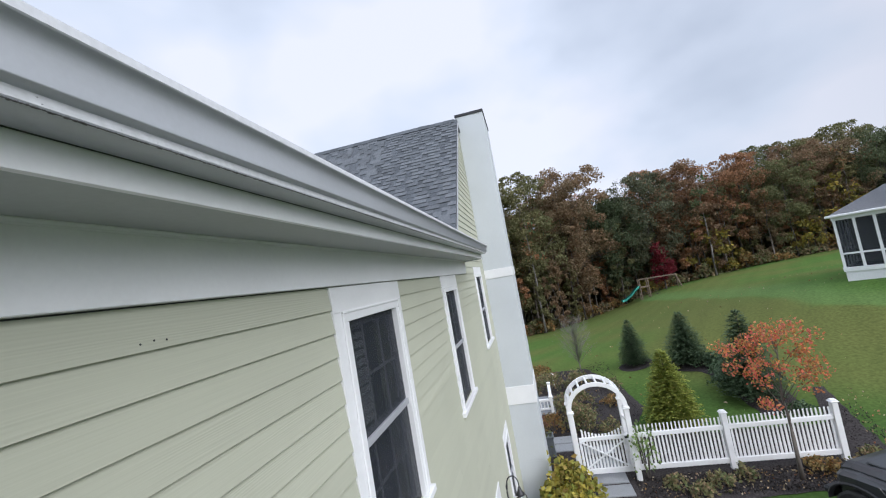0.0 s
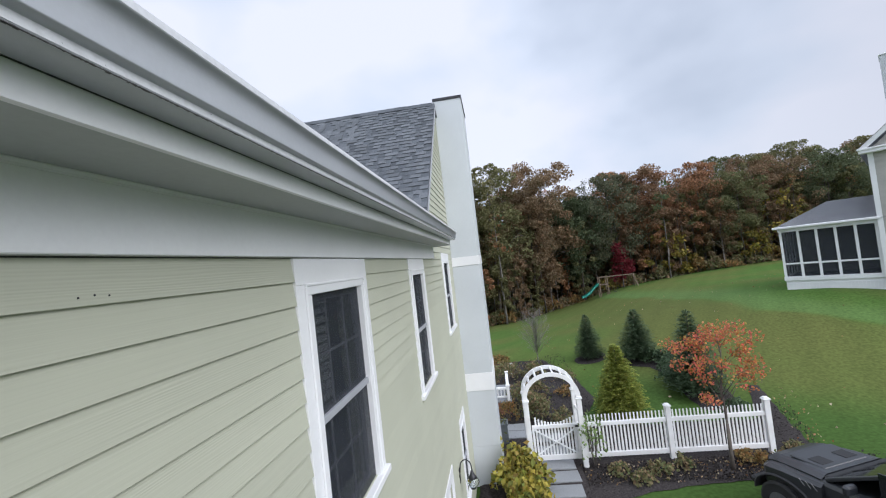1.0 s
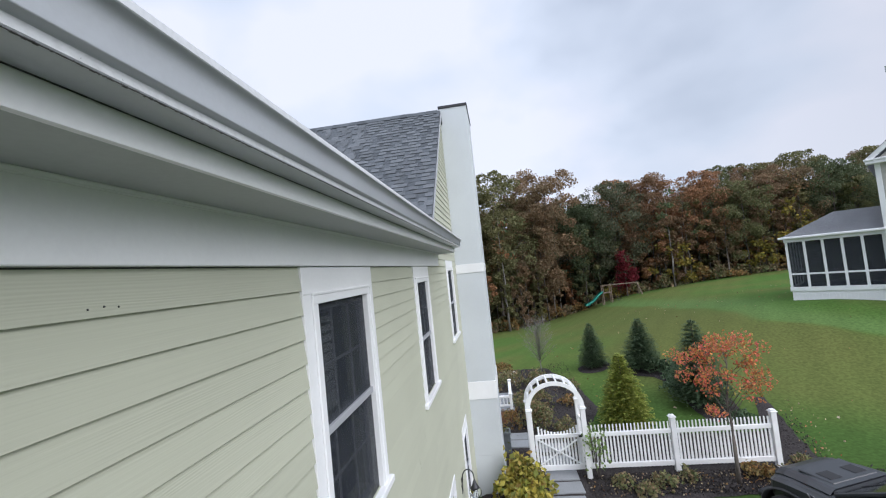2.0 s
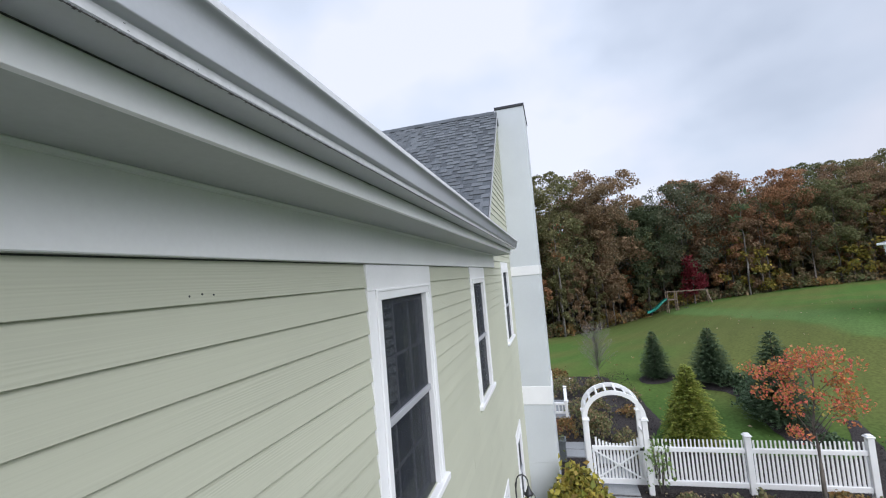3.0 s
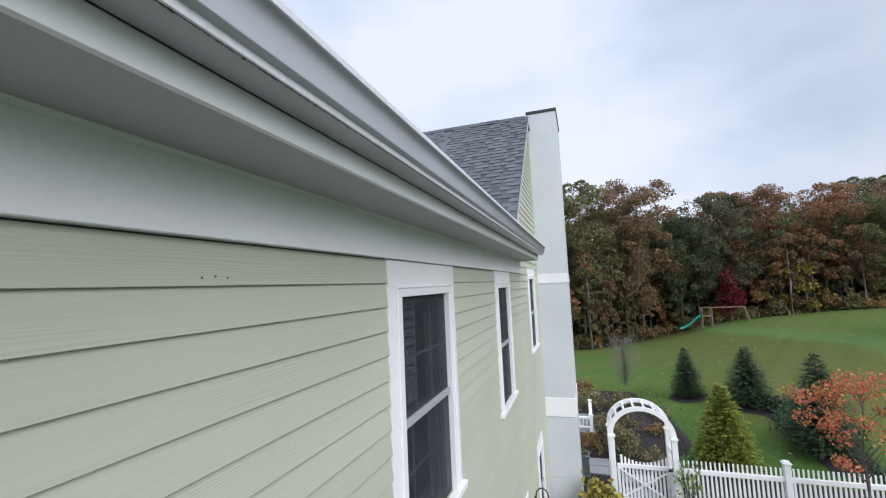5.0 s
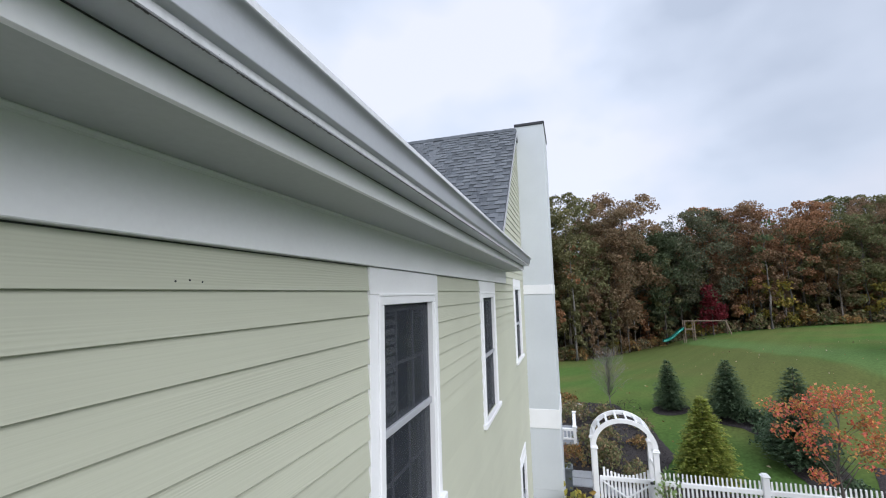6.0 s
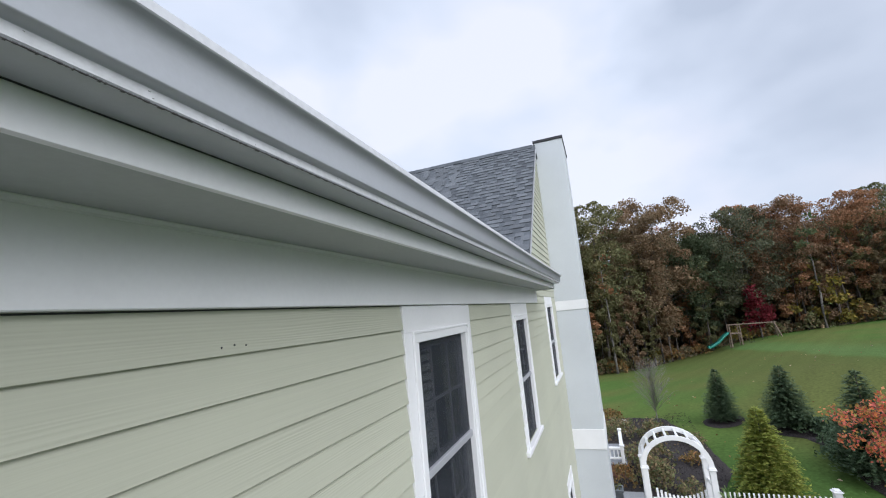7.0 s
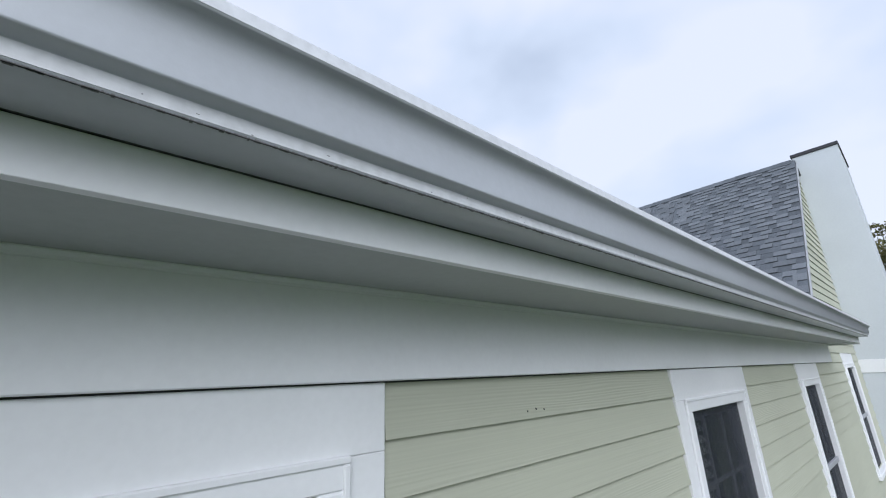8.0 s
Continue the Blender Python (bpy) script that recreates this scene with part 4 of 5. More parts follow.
def branching(rng, h, spread, limbs, start=0.3, bend=0.06, rise=(0.25, 0.8), trunk_r=0.02):
    """Trunk and limbs as lists of points with radii, and the tips where leaves sit."""
    tubes, tips = [], []
    trunk = [Vector((0, 0, -0.1))]
    n = 7
    for k in range(1, n + 1):
        trunk.append(Vector((rng.uniform(-bend, bend) * h * k / n, rng.uniform(-bend, bend) * h * k / n, h * 0.92 * k / n)))
    r0 = trunk_r * h
    tubes.append((trunk, [r0 * (1.25 if k == 0 else 1) * (1 - 0.85 * k / n) + 0.004 for k in range(n + 1)]))
    for i in range(limbs):
        f = start + (0.97 - start) * (i + rng.random()) / limbs
        k = min(n - 1, int(f * n))
        base = trunk[k].lerp(trunk[k + 1], f * n - k)
        a = rng.uniform(0, 2 * math.pi)
        reach = spread * rng.uniform(0.6, 1.05) * (1.0 - 0.55 * max(0, f - 0.55) / 0.45)
        up = rng.uniform(*rise) * reach
        end = base + Vector((math.cos(a) * reach, math.sin(a) * reach, up))
        mid_ = base.lerp(end, 0.5) + Vector((rng.uniform(-.1, .1), rng.uniform(-.1, .1), 0.10)) * reach
        rr = r0 * 0.34 * (1.1 - f * 0.7)
        tubes.append(([base, mid_, end], [rr, rr * 0.6, rr * 0.2 + 0.002]))
        tips += [mid_, end, base.lerp(end, 0.75)]
        for _ in range(3):
            a2 = a + rng.uniform(-1.0, 1.0)
            st = mid_.lerp(end, rng.random())
            e2 = st + Vector((math.cos(a2), math.sin(a2), rng.uniform(0.0, 0.9))) * reach * rng.uniform(0.25, 0.5)
            tubes.append(([st, st.lerp(e2, .5) + Vector((0, 0, .03 * reach)), e2], [rr * 0.4, rr * 0.28, rr * 0.1 + 0.002]))
            tips += [e2, st.lerp(e2, 0.6)]
    return tubes, tips


def broad_tree(name, seed, h, spread, limbs, leaves, size, clump, crown_mat, bark, label, category="tree", at=(0, 0, 0), start=0.3, trunk_r=0.016, group="", bend=0.03, rise=(0.25, 0.8), low=0, bunch=14):
    rng = random.Random(seed)
    t = thing(name, label, category, at, group)
    tubes, tips = branching(rng, h, spread, limbs, start, bend, rise, trunk_r)
    b = bmesh.new()
    for pts, rad in tubes:
        tube(b, pts, rad, 6)
    part("trunk", b, bark, t, smooth=True)
    b = bmesh.new()
    top = max(p.z for p in tips)
    weights = [max(0.15, 1.15 - 0.5 * (p.z / top)) for p in tips]
    places = []
    for p in rng.choices(tips, weights, k=max(1, leaves // bunch)):
        c = clump * rng.uniform(0.6, 1.25)
        for _ in range(bunch):
            d = Vector((rng.gauss(0, 1), rng.gauss(0, 1), rng.gauss(0, 0.7)))
            d *= min(1.0, 1.45 / max(0.01, d.length))
            places.append(p + d * c * 0.5)
    for _ in range(low):
        a, r = rng.uniform(0, 6.28), spread * 0.9 * rng.random() ** 0.5
        places.append(Vector((math.cos(a) * r, math.sin(a) * r, rng.uniform(0.2, h * 0.5))))
    leaf_cards(b, places, size, rng)
    part("crown", b, crown_mat, t)
    return t


def conifer(name, seed, h, r, whorls, per, mat, label, at, density=1.0, droop=0.12, card=0.085):
    """A cone of needle sprays in whorls round a straight trunk, uneven at the rim."""
    rng = random.Random(seed)
    t = thing(name, label, "conifer", at)
    b = bmesh.new()
    tube(b, [(0, 0, -0.05), (0, 0, h * 0.5), (0, 0, h * 0.98)], [h * 0.022, h * 0.014, 0.004], 7)
    part("trunk", b, BARK, t, smooth=True)
    b = bmesh.new()
    for w in range(whorls):
        f = (w + 0.3) / whorls
        z = h * (0.05 + 0.93 * f)
        reach = 1.08 * r * (1 - f) ** 0.68 * (0.86 + 0.14 * min(1.0, f / 0.18)) + 0.02
        n = max(5, int(per * 1.25 * (0.35 + 0.65 * (1 - f))))
        for k in range(n):
            a = 2 * math.pi * (k + rng.random() * 0.8) / n + w * 0.7
            L = reach * rng.uniform(0.78, 1.08) * (1 + 0.07 * math.sin(a * 3 + w * 1.9 + seed) + 0.05 * math.sin(a * 5 + seed))
            dz = rng.uniform(-0.5, 0.5) * h / whorls
            out = Vector((math.cos(a), math.sin(a), 0))
            side = Vector((-out.y, out.x, 0))
            steps = max(3, int(L / (card * 0.55) * density))
            for s in range(1, steps + 1):
                g = s / steps
                p = out * L * g + Vector((0, 0, z + dz + L * (0.16 * g - droop * g * g) + rng.uniform(-.03, .03)))
                wd = card * (1.25 - 0.6 * g)
                for sd in (-1, -0.4, 0.4, 1):
                    d = (out * rng.uniform(0.5, 1.0) + side * sd * rng.uniform(0.5, 1.1) + Vector((0, 0, rng.uniform(-.25, .35)))).normalized()
                    nrm = d.cross(Vector((rng.uniform(-.6, .6), rng.uniform(-.6, .6), 1))).normalized() * wd * 0.21
                    v = [b.verts.new(q) for q in (p - nrm * 0.5, p + d * wd * 0.6 - nrm, p + d * wd * 1.25, p + d * wd * 0.6 + nrm)]
                    b.faces.new(v)
    for k in range(7):
        p = Vector((0, 0, h * (0.93 + 0.006 * k)))
        d = Vector((rng.uniform(-1, 1), rng.uniform(-1, 1), 2.2)).normalized() * 0.09
        s = Vector((d.y, -d.x, 0)).normalized() * 0.015
        b.faces.new([b.verts.new(q) for q in (p - s, p + d * 0.5 - s, p + d, p + s)])
    part("crown", b, mat, t)
    return t


def shrub(name, seed, r, h, leaves, size, mat, label, at, category="shrub", group="", stems=7):
    """A loose mound of leaves on short stems."""
    rng = random.Random(seed)
    t = thing(name, label, category, at, group)
    b = bmesh.new()
    tips = []
    for k in range(stems):
        a, q = rng.uniform(0, 6.28), rng.random() ** 0.5
        e = Vector((math.cos(a) * r * q * 0.8, math.sin(a) * r * q * 0.8, h * (1 - 0.45 * q * q) * rng.uniform(0.65, 0.95)))
        tube(b, [(e.x * 0.1, e.y * 0.1, -0.04), (e.x * 0.5, e.y * 0.5, e.z * 0.6), e], [0.012, 0.009, 0.004], 5)
        tips.append(e)
    part("stem", b, BARK, t)
    b = bmesh.new()
    places = []
    for _ in range(leaves):
        if rng.random() < 0.45:
            e = rng.choice(tips)
            places.append(e + Vector((rng.gauss(0, r * 0.2), rng.gauss(0, r * 0.2), rng.gauss(0, h * 0.10))))
        else:
            a, q = rng.uniform(0, 6.28), rng.random() ** 0.5
            bump_ = 1 + 0.22 * math.sin(a * 3 + seed) + 0.12 * math.sin(a * 7 + seed * 2)
            z = h * (1 - 0.75 * q * q) * rng.uniform(0.25, 1.0) ** 0.6
            places.append(Vector((math.cos(a) * r * q * bump_, math.sin(a) * r * q * bump_, max(0.03, z))))
    leaf_cards(b, places, size, rng)
    part("foliage", b, mat, t)
    return t


def on(x, y, lift=0.0):
    return (x, y, height(x, y) + lift)


conifer("spruce", 3, 2.02, 0.66, 26, 18, SPRUCE, "dark green young spruce standing in the lawn", on(4.82, 19.3))
conifer("spruce", 8, 2.13, 0.84, 28, 20, SPRUCE, "broad blue-green young spruce on the bank", on(6.55, 18.0))
conifer("spruce", 12, 2.88, 0.95, 30, 20, SPRUCE, "tall dark spruce behind the red-leaved maple", on(7.20, 14.5))
conifer("golden_cypress", 21, 2.30, 0.80, 30, 24, GOLD, "yellow-green feathery cypress behind the picket fence", on(4.48, 13.4), droop=0.25, card=0.11)

maple = broad_tree("maple_sapling", 5, 3.4, 0.80, 20, 2500, 0.045, 0.30, RED, BARK, "slender young maple with thin red and orange leaves", at=on(5.90, 9.95, 0.03), start=0.40, trunk_r=0.0125, bend=0.02, rise=(0.7, 1.5), bunch=42)
bare = broad_tree("bare_sapling", 9, 2.5, 0.72, 150, 14, 0.04, 0.2, RUST, TWIG, "leafless grey upright sapling in the mulch bed", at=on(2.55, 19.9), start=0.2, trunk_r=0.009, rise=(0.9, 1.9))
shrub("hydrangea", 31, 0.62, 1.10, 950, 0.10, HYDRANGEA, "tall hydrangea with yellowing leaves beside the chimney", on(1.15, 9.35, 0.03), stems=16)
shrub("hydrangea", 33, 0.52, 0.95, 620, 0.10, HYDRANGEA, "lower hydrangea with yellow leaves by the path", on(1.22, 8.45, 0.03), stems=12)
shrub("climbing_rose", 41, 0.30, 1.45, 210, 0.06, CLIMBER, "thin green climber at the arbor post", on(2.95, 10.42, 0.12), category="climber", stems=6)

rng = random.Random(17)
for k, (x, y, r, h, mat, lab) in enumerate([
        (1.75, 13.9, 0.52, 0.85, SHRUB, "low green garden shrub in mulch"), (1.9, 13.6, 0.55, 0.9, SHRUB, "low green garden shrub in mulch"),
        (2.6, 13.0, 0.42, 0.6, SHRUB, "low green garden shrub in mulch"), (1.35, 14.9, 0.6, 0.9, SHRUB, "rounded green shrub in mulch"),
        (2.0, 15.8, 0.55, 0.7, SHRUB, "rounded green shrub in mulch"), (0.9, 13.75, 0.4, 0.7, RUST, "russet shrub beside the brick steps"),
        (3.1, 15.6, 0.35, 0.4, RUST, "small russet perennial in mulch"), (3.4, 17.2, 0.4, 0.4, SHRUB, "low green garden shrub in mulch"),
        (1.0, 18.2, 0.75, 0.9, SHRUB, "rounded green shrub in mulch"), (0.7, 20.3, 0.6, 0.7, RUST, "russet shrub at the edge of the lawn"),
        (2.2, 18.4, 0.5, 0.6, SHRUB, "low green garden shrub in mulch"), (3.05, 12.3, 0.35, 0.5, SHRUB, "low green garden shrub in mulch"),
        (3.45, 10.0, 0.26, 0.32, SHRUB, "low thin perennial before the fence"), (4.3, 9.95, 0.30, 0.35, SHRUB, "low thin perennial before the fence"),
        (4.9, 10.1, 0.22, 0.35, SHRUB, "low thin perennial before the fence"), (3.8, 9.6, 0.26, 0.3, SHRUB, "low thin perennial before the fence"),
        (6.5, 10.25, 0.38, 0.32, RUST, "dry russet perennial before the fence"), (7.05, 10.1, 0.28, 0.3, SHRUB, "dry green tuft before the fence"),
        (7.7, 10.7, 0.25, 0.28, SHRUB, "dry green tuft beside the end post"), (7.3, 16.3, 0.55, 0.6, SPRUCE, "low dark juniper on the bank"),
        (6.9, 15.4, 0.55, 0.6, SPRUCE, "low dark juniper on the bank"), (7.5, 17.0, 0.6, 0.65, SPRUCE, "low dark juniper on the bank"), (7.75, 15.4, 0.6, 0.8, SPRUCE, "low dark juniper on the bank"), (7.0, 17.4, 0.45, 0.5, SPRUCE, "low dark juniper on the bank"), (7.5, 12.9, 0.4, 0.5, SPRUCE, "low dark juniper behind the fence")]):
    shrub("garden_shrub", 100 + k, r, h, int((520 if mat is SPRUCE else 330) * (r / 0.35) ** 1.3), 0.055 if r < 0.45 else 0.065, mat, lab, on(x, y, 0.03), group="garden shrubs")

# fallen leaves and mulch chips
b = bmesh.new()
for _ in range(240):
    x, y = rng.uniform(3, 24), rng.uniform(9, 34)
    leaf_cards(b, [(x, y, height(x, y) + 0.02)], rng.uniform(0.03, 0.075), rng)
for _ in range(420):
    x, y = rng.uniform(2.6, 8.4), rng.uniform(9.5, 10.5)
    leaf_cards(b, [(x, y, height(x, y) + 0.075)], 0.035, rng)
for _ in range(70):
    k = rng.random()
    leaf_cards(b, [(8.3 + 1.3 * k + rng.gauss(0, .2), 10.6 + 3.6 * k + rng.gauss(0, .2), height(8.6 + k, 10.6 + 3.6 * k) + 0.08)], 0.04, rng)
for _ in range(110):
    x, y = rng.uniform(0.6, 3.8), rng.uniform(12, 21)
    leaf_cards(b, [(x, y, height(x, y) + 0.08)], 0.04, rng)
tagged(finish("fallen_leaf_litter", b, LITTER), "scattered fallen leaves on lawn and mulch", "leaves", kind="stuff")
b = bmesh.new()
for _ in range(9000):
    x, y = rng.uniform(2.6, 10), rng.uniform(9.5, 13.4)
    if _ % 3 == 0:
        x, y = rng.uniform(0.3, 3.8), rng.uniform(11.5, 21)
    elif y > 10.5 and not (x > 7.4 + (y - 10.6) * 0.25 and x < 8.4 + (y - 10.6) * 0.30):
        x, y = rng.uniform(2.6, 8.2), rng.uniform(9.55, 10.6)
    leaf_cards(b, [(x, y, height(x, y) + 0.065)], rng.uniform(0.014, 0.036), rng, long=2.2)
tagged(finish("bark_mulch_chips", b, MULCH), "loose dark bark chips over the beds", "mulch", kind="stuff")

# ---- brick steps with a white railing, planter, path light ----
SX, SY, SZ = 1.06, 14.35, height(1.06, 14.35)
steps = thing("brick_stoop", "red brick stoop with a pale cap behind the house", "steps", (SX, SY, SZ))
part("base", box((-2.6, 0.0, -0.1), (0.0, 1.9, 0.44), 0.008), BRICK, steps)
part("cap", box((-2.62, -0.03, 0.441), (0.03, 1.93, 0.485), 0.008), PAVER, steps)
rail = thing("porch_railing", "white railing with balusters on the brick stoop", "railing", (SX, SY, SZ + 0.485))
for x, y in ((-0.07, 0.06), (-0.07, 1.82), (-1.35, 0.06)):
    post = part("post", box((x - 0.05, y - 0.05, 0.0), (x + 0.05, y + 0.05, 0.50), 0.006), VINYL, rail)
    part("post_cap", box((x - 0.07, y - 0.07, 0.5005), (x + 0.07, y + 0.07, 0.54), 0.014), VINYL, post)
for z0, z1, half in ((0.10, 0.16, 0.03), (0.39, 0.46, 0.055)):
    part("rail", box((-0.07 - half, 0.111, z0), (-0.07 + half, 1.769, z1), 0.008), VINYL, rail)
    part("rail", box((-1.299, 0.06 - half, z0), (-0.121, 0.06 + half, z1), 0.008), VINYL, rail)
for k in range(14):
    y = 0.20 + 0.115 * k
    part("baluster", box((-0.088, y - 0.018, 0.1605), (-0.052, y + 0.018, 0.3895), 0), VINYL, rail)
for k in range(10):
    x = -0.20 - 0.115 * k
    part("baluster", box((x - 0.018, 0.042, 0.1605), (x + 0.018, 0.078, 0.3895), 0), VINYL, rail)
planter = thing("planter", "grey square garden planter by the chimney", "planter", on(0.70, 12.2, 0.02))
part("body", box((-0.17, -0.17, 0), (0.17, 0.17, 0.55), 0.015), PLANTER, planter)
part("rim", boxes([((-0.19, -0.19, 0.5505), (0.19, -0.15, 0.60)), ((-0.19, 0.15, 0.5505), (0.19, 0.19, 0.60)), ((-0.19, -0.149, 0.5505), (-0.15, 0.149, 0.60)), ((0.15, -0.149, 0.5505), (0.19, 0.149, 0.60))], 0.004), PLANTER, planter)
b = bmesh.new()
leaf_cards(b, [(rng.uniform(-.14, .14), rng.uniform(-.14, .14), 0.57 + rng.random() * 0.12) for _ in range(40)], 0.07, rng)
part("plant", b, SHRUB, planter)
light = thing("path_light", "small white path light on a post in mulch", "path light", on(1.21, 18.97, 0.03))
bb = bmesh.new()
tube(bb, [(0, 0, -0.02), (0, 0, 0.46)], [0.03, 0.025], 8)
part("post", bb, VINYL, light)
bb = bmesh.new()
tube(bb, [(0, 0, 0.4605), (0, 0, 0.49), (0, 0, 0.54)], [0.13, 0.12, 0.02], 12)
part("hat", bb, VINYL, light)

# ---- swing set at the edge of the woods ----
sx_, sy_ = 12.5, 50.0
swing = thing("swing_set", "weathered wooden swing set with a teal slide at the wood edge", "swing set", on(sx_, sy_))
b = bmesh.new()
prof = [(-1.9, 0.12), (-1.5, 0.18), (-0.9, 0.55), (-0.3, 1.15), (0.15, 1.5)]
rows_ = []
for x, z in prof:
    rows_.append([b.verts.new((x, y, z + dz)) for y, dz in ((-0.40, 0.24), (-0.34, 0.0), (0.34, 0.0), (0.40, 0.24))])
for r0, r1 in zip(rows_, rows_[1:]):
    for k in range(3):
        b.faces.new((r0[k], r1[k], r1[k + 1], r0[k + 1]))
bmesh.ops.solidify(b, geom=b.faces[:], thickness=0.04)
part("slide", b, SLIDE, swing, "teal plastic slide", smooth=True)
for a_, c_ in (((0.2, -0.4, -0.1), (0.2, -0.4, 2.35)), ((0.2, 0.4, -0.1), (0.2, 0.4, 2.35)), ((1.1, -0.4, -0.1), (1.1, -0.4, 2.35)), ((1.1, 0.4, -0.1), (1.1, 0.4, 2.35)),
               ((4.6, -0.9, -0.1), (4.1, 0, 2.35)), ((4.6, 0.9, -0.1), (4.1, 0, 2.35))):
    bb = bmesh.new()
    beam(bb, a_, c_, 0.09)
    part("leg", bb, TIMBER, swing)
part("platform", box((0.15, -0.45, 1.42), (1.15, 0.45, 1.5), 0.01), TIMBER, swing)
bb = bmesh.new()
beam(bb, (0.2, 0, 2.33), (4.3, 0, 2.33), 0.10)
part("top_beam", bb, TIMBER, swing)
for x in (2.0, 3.1):
    s_ = part("swing_seat", box((x - 0.22, -0.09, 0.5), (x + 0.22, 0.09, 0.54), 0.01), DARK_METAL, swing)
    for d in (-0.2, 0.2):
        bb = bmesh.new()
        tube(bb, [(x + d, 0, 0.54), (x + d, 0, 2.3)], [0.012, 0.012], 5)
        part("rope", bb, DARK_METAL, s_)
bb = bmesh.new()
for k in range(5):
    beam(bb, (1.12 + 0.06 * (4 - k), -0.3, 0.3 * k + 0.15), (1.12 + 0.06 * (4 - k), 0.3, 0.3 * k + 0.15), 0.05)
part("ladder", bb, TIMBER, swing)


# ---- the neighbour's house: screened porch, gable wall, chimney ----
ang = -41.0
PX, PY, PZ = 15.07, 22.0, height(15.07, 22.0) - 0.05
house = thing("neighbour_house", "beige clapboard house with a white screened porch on the bank", "house", (PX, PY, PZ), turn=ang)
BASE = 2.36 - PZ
PL, PH = 3.42, 2.97
part("skirt", box((0.03, 0.05, -0.5), (PL, 3.2, BASE + 0.42), 0.004), WHITE, house, "white skirt boards under the porch")
for k in range(28):
    part("skirt_board", box((0.05 + k * 0.12, 0.028, -0.3), (0.15 + k * 0.12, 0.0495, BASE + 0.30), 0.003), WHITE, house)
part("floor_beam", box((-0.02, -0.01, BASE + 0.421), (PL + 0.05, 0.12, BASE + 0.62), 0.006), WHITE, house)
part("left_floor_beam", box((-0.02, 0.121, BASE + 0.421), (0.10, 3.2, BASE + 0.62), 0.006), WHITE, house)
part("porch_floor", box((0.101, 0.121, BASE + 0.43), (PL, 3.2, BASE + 0.55), 0), ROOM, house)
mid_rail = BASE + 1.25
for k in range(6):
    x = (PL - 0.11) * k / 5
    part("porch_post", box((x, 0.0, BASE + 0.621), (x + 0.10, 0.10, BASE + PH - 0.16), 0.004), WHITE, house)
for k in range(1, 5):
    y = 3.1 * k / 4
    part("porch_post", box((0.0, y, BASE + 0.621), (0.10, y + 0.10, BASE + PH - 0.16), 0.004), WHITE, house)
for k in range(5):
    x = (PL - 0.11) * k / 5
    part("mid_rail", box((x + 0.101, 0.015, mid_rail - 0.04), (x + (PL - 0.11) / 5 - 0.001, 0.085, mid_rail + 0.04), 0.003), WHITE, house)
    part("screen", box((x + 0.101, 0.05, BASE + 0.63), (x + (PL - 0.11) / 5 - 0.001, 0.053, BASE + PH - 0.17), 0), SCREEN, house, "dark insect mesh")
for k in range(4):
    y = 3.1 * k / 4
    part("mid_rail", box((0.015, y + 0.101, mid_rail - 0.04), (0.085, y + 0.774, mid_rail + 0.04), 0.003), WHITE, house)
    part("screen", box((0.05, y + 0.101, BASE + 0.63), (0.053, y + 0.774, BASE + PH - 0.17), 0), SCREEN, house)
part("porch_header", box((-0.03, -0.03, BASE + PH - 0.159), (PL + 0.05, 0.12, BASE + PH - 0.001), 0.004), WHITE, house)
part("left_header", box((-0.03, 0.121, BASE + PH - 0.159), (0.12, 3.2, BASE + PH - 0.001), 0.004), WHITE, house)
part("porch_gutter", box((-0.20, -0.26, BASE + PH), (PL + 0.1, -0.14, BASE + PH + 0.11), 0.02), WHITE, house, "white gutter")
# hipped porch roof
b = bmesh.new()
e0, e1 = BASE + PH + 0.05, BASE + PH + 1.12
vs = [b.verts.new(p) for p in ((-0.2, -0.22, e0), (PL + 0.3, -0.22, e0), (PL + 0.3, 1.75, e1), (1.75, 1.75, e1), (-0.2, 3.6, e0), (PL + 0.3, 3.6, e0))]
for f in ((0, 1, 2, 3), (0, 3, 4), (4, 3, 2, 5)):
    b.faces.new([vs[i] for i in f])
bmesh.ops.solidify(b, geom=b.faces[:], thickness=0.06)
porch_roof = part("porch_roof", b, PORCH_ROOF, house, "grey shingle hipped roof")
part("porch_ceiling", box((-0.1, 0.13, BASE + PH + 0.0), (PL + 0.1, 3.3, BASE + PH + 0.03), 0), WHITE, house)
part("porch_back_wall", box((0.11, 3.21, -0.5), (PL, 3.32, BASE + PH), 0), NEIGHBOUR, house)
# main block
HX = PL + 0.03
EAVE = BASE + 5.95
part("wall", box((HX, -0.15, -0.6), (HX + 8.0, 9.0, EAVE), 0), NEIGHBOUR, house)
for k in range(48):
    z = BASE + 0.2 + 0.12 * k
    if z < EAVE - 0.2:
        part("clapboard", box((HX + 0.16, -0.172, z), (HX + 7.9, -0.151, z + 0.112), 0.004), NEIGHBOUR, house)
part("corner_board", box((HX - 0.03, -0.185, -0.4), (HX + 0.15, -0.149, EAVE - 0.12), 0.006), WHITE, house)
part("corner_board", box((HX - 0.032, -0.148, BASE + PH + 0.6), (HX - 0.002, 0.05, EAVE - 0.12), 0.006), WHITE, house)
# eave return and gable facing the garden
part("eave_return", boxes([((HX - 0.28, -0.50, EAVE - 0.12), (HX + 0.75, -0.15, EAVE + 0.02)), ((HX - 0.32, -0.54, EAVE + 0.021), (HX + 0.78, -0.15, EAVE + 0.10))], 0.01), WHITE, house)
b = bmesh.new()
gv = [b.verts.new(p) for p in ((HX, -0.15, EAVE), (HX + 8.0, -0.15, EAVE), (HX + 4.0, -0.15, EAVE + 3.6))]
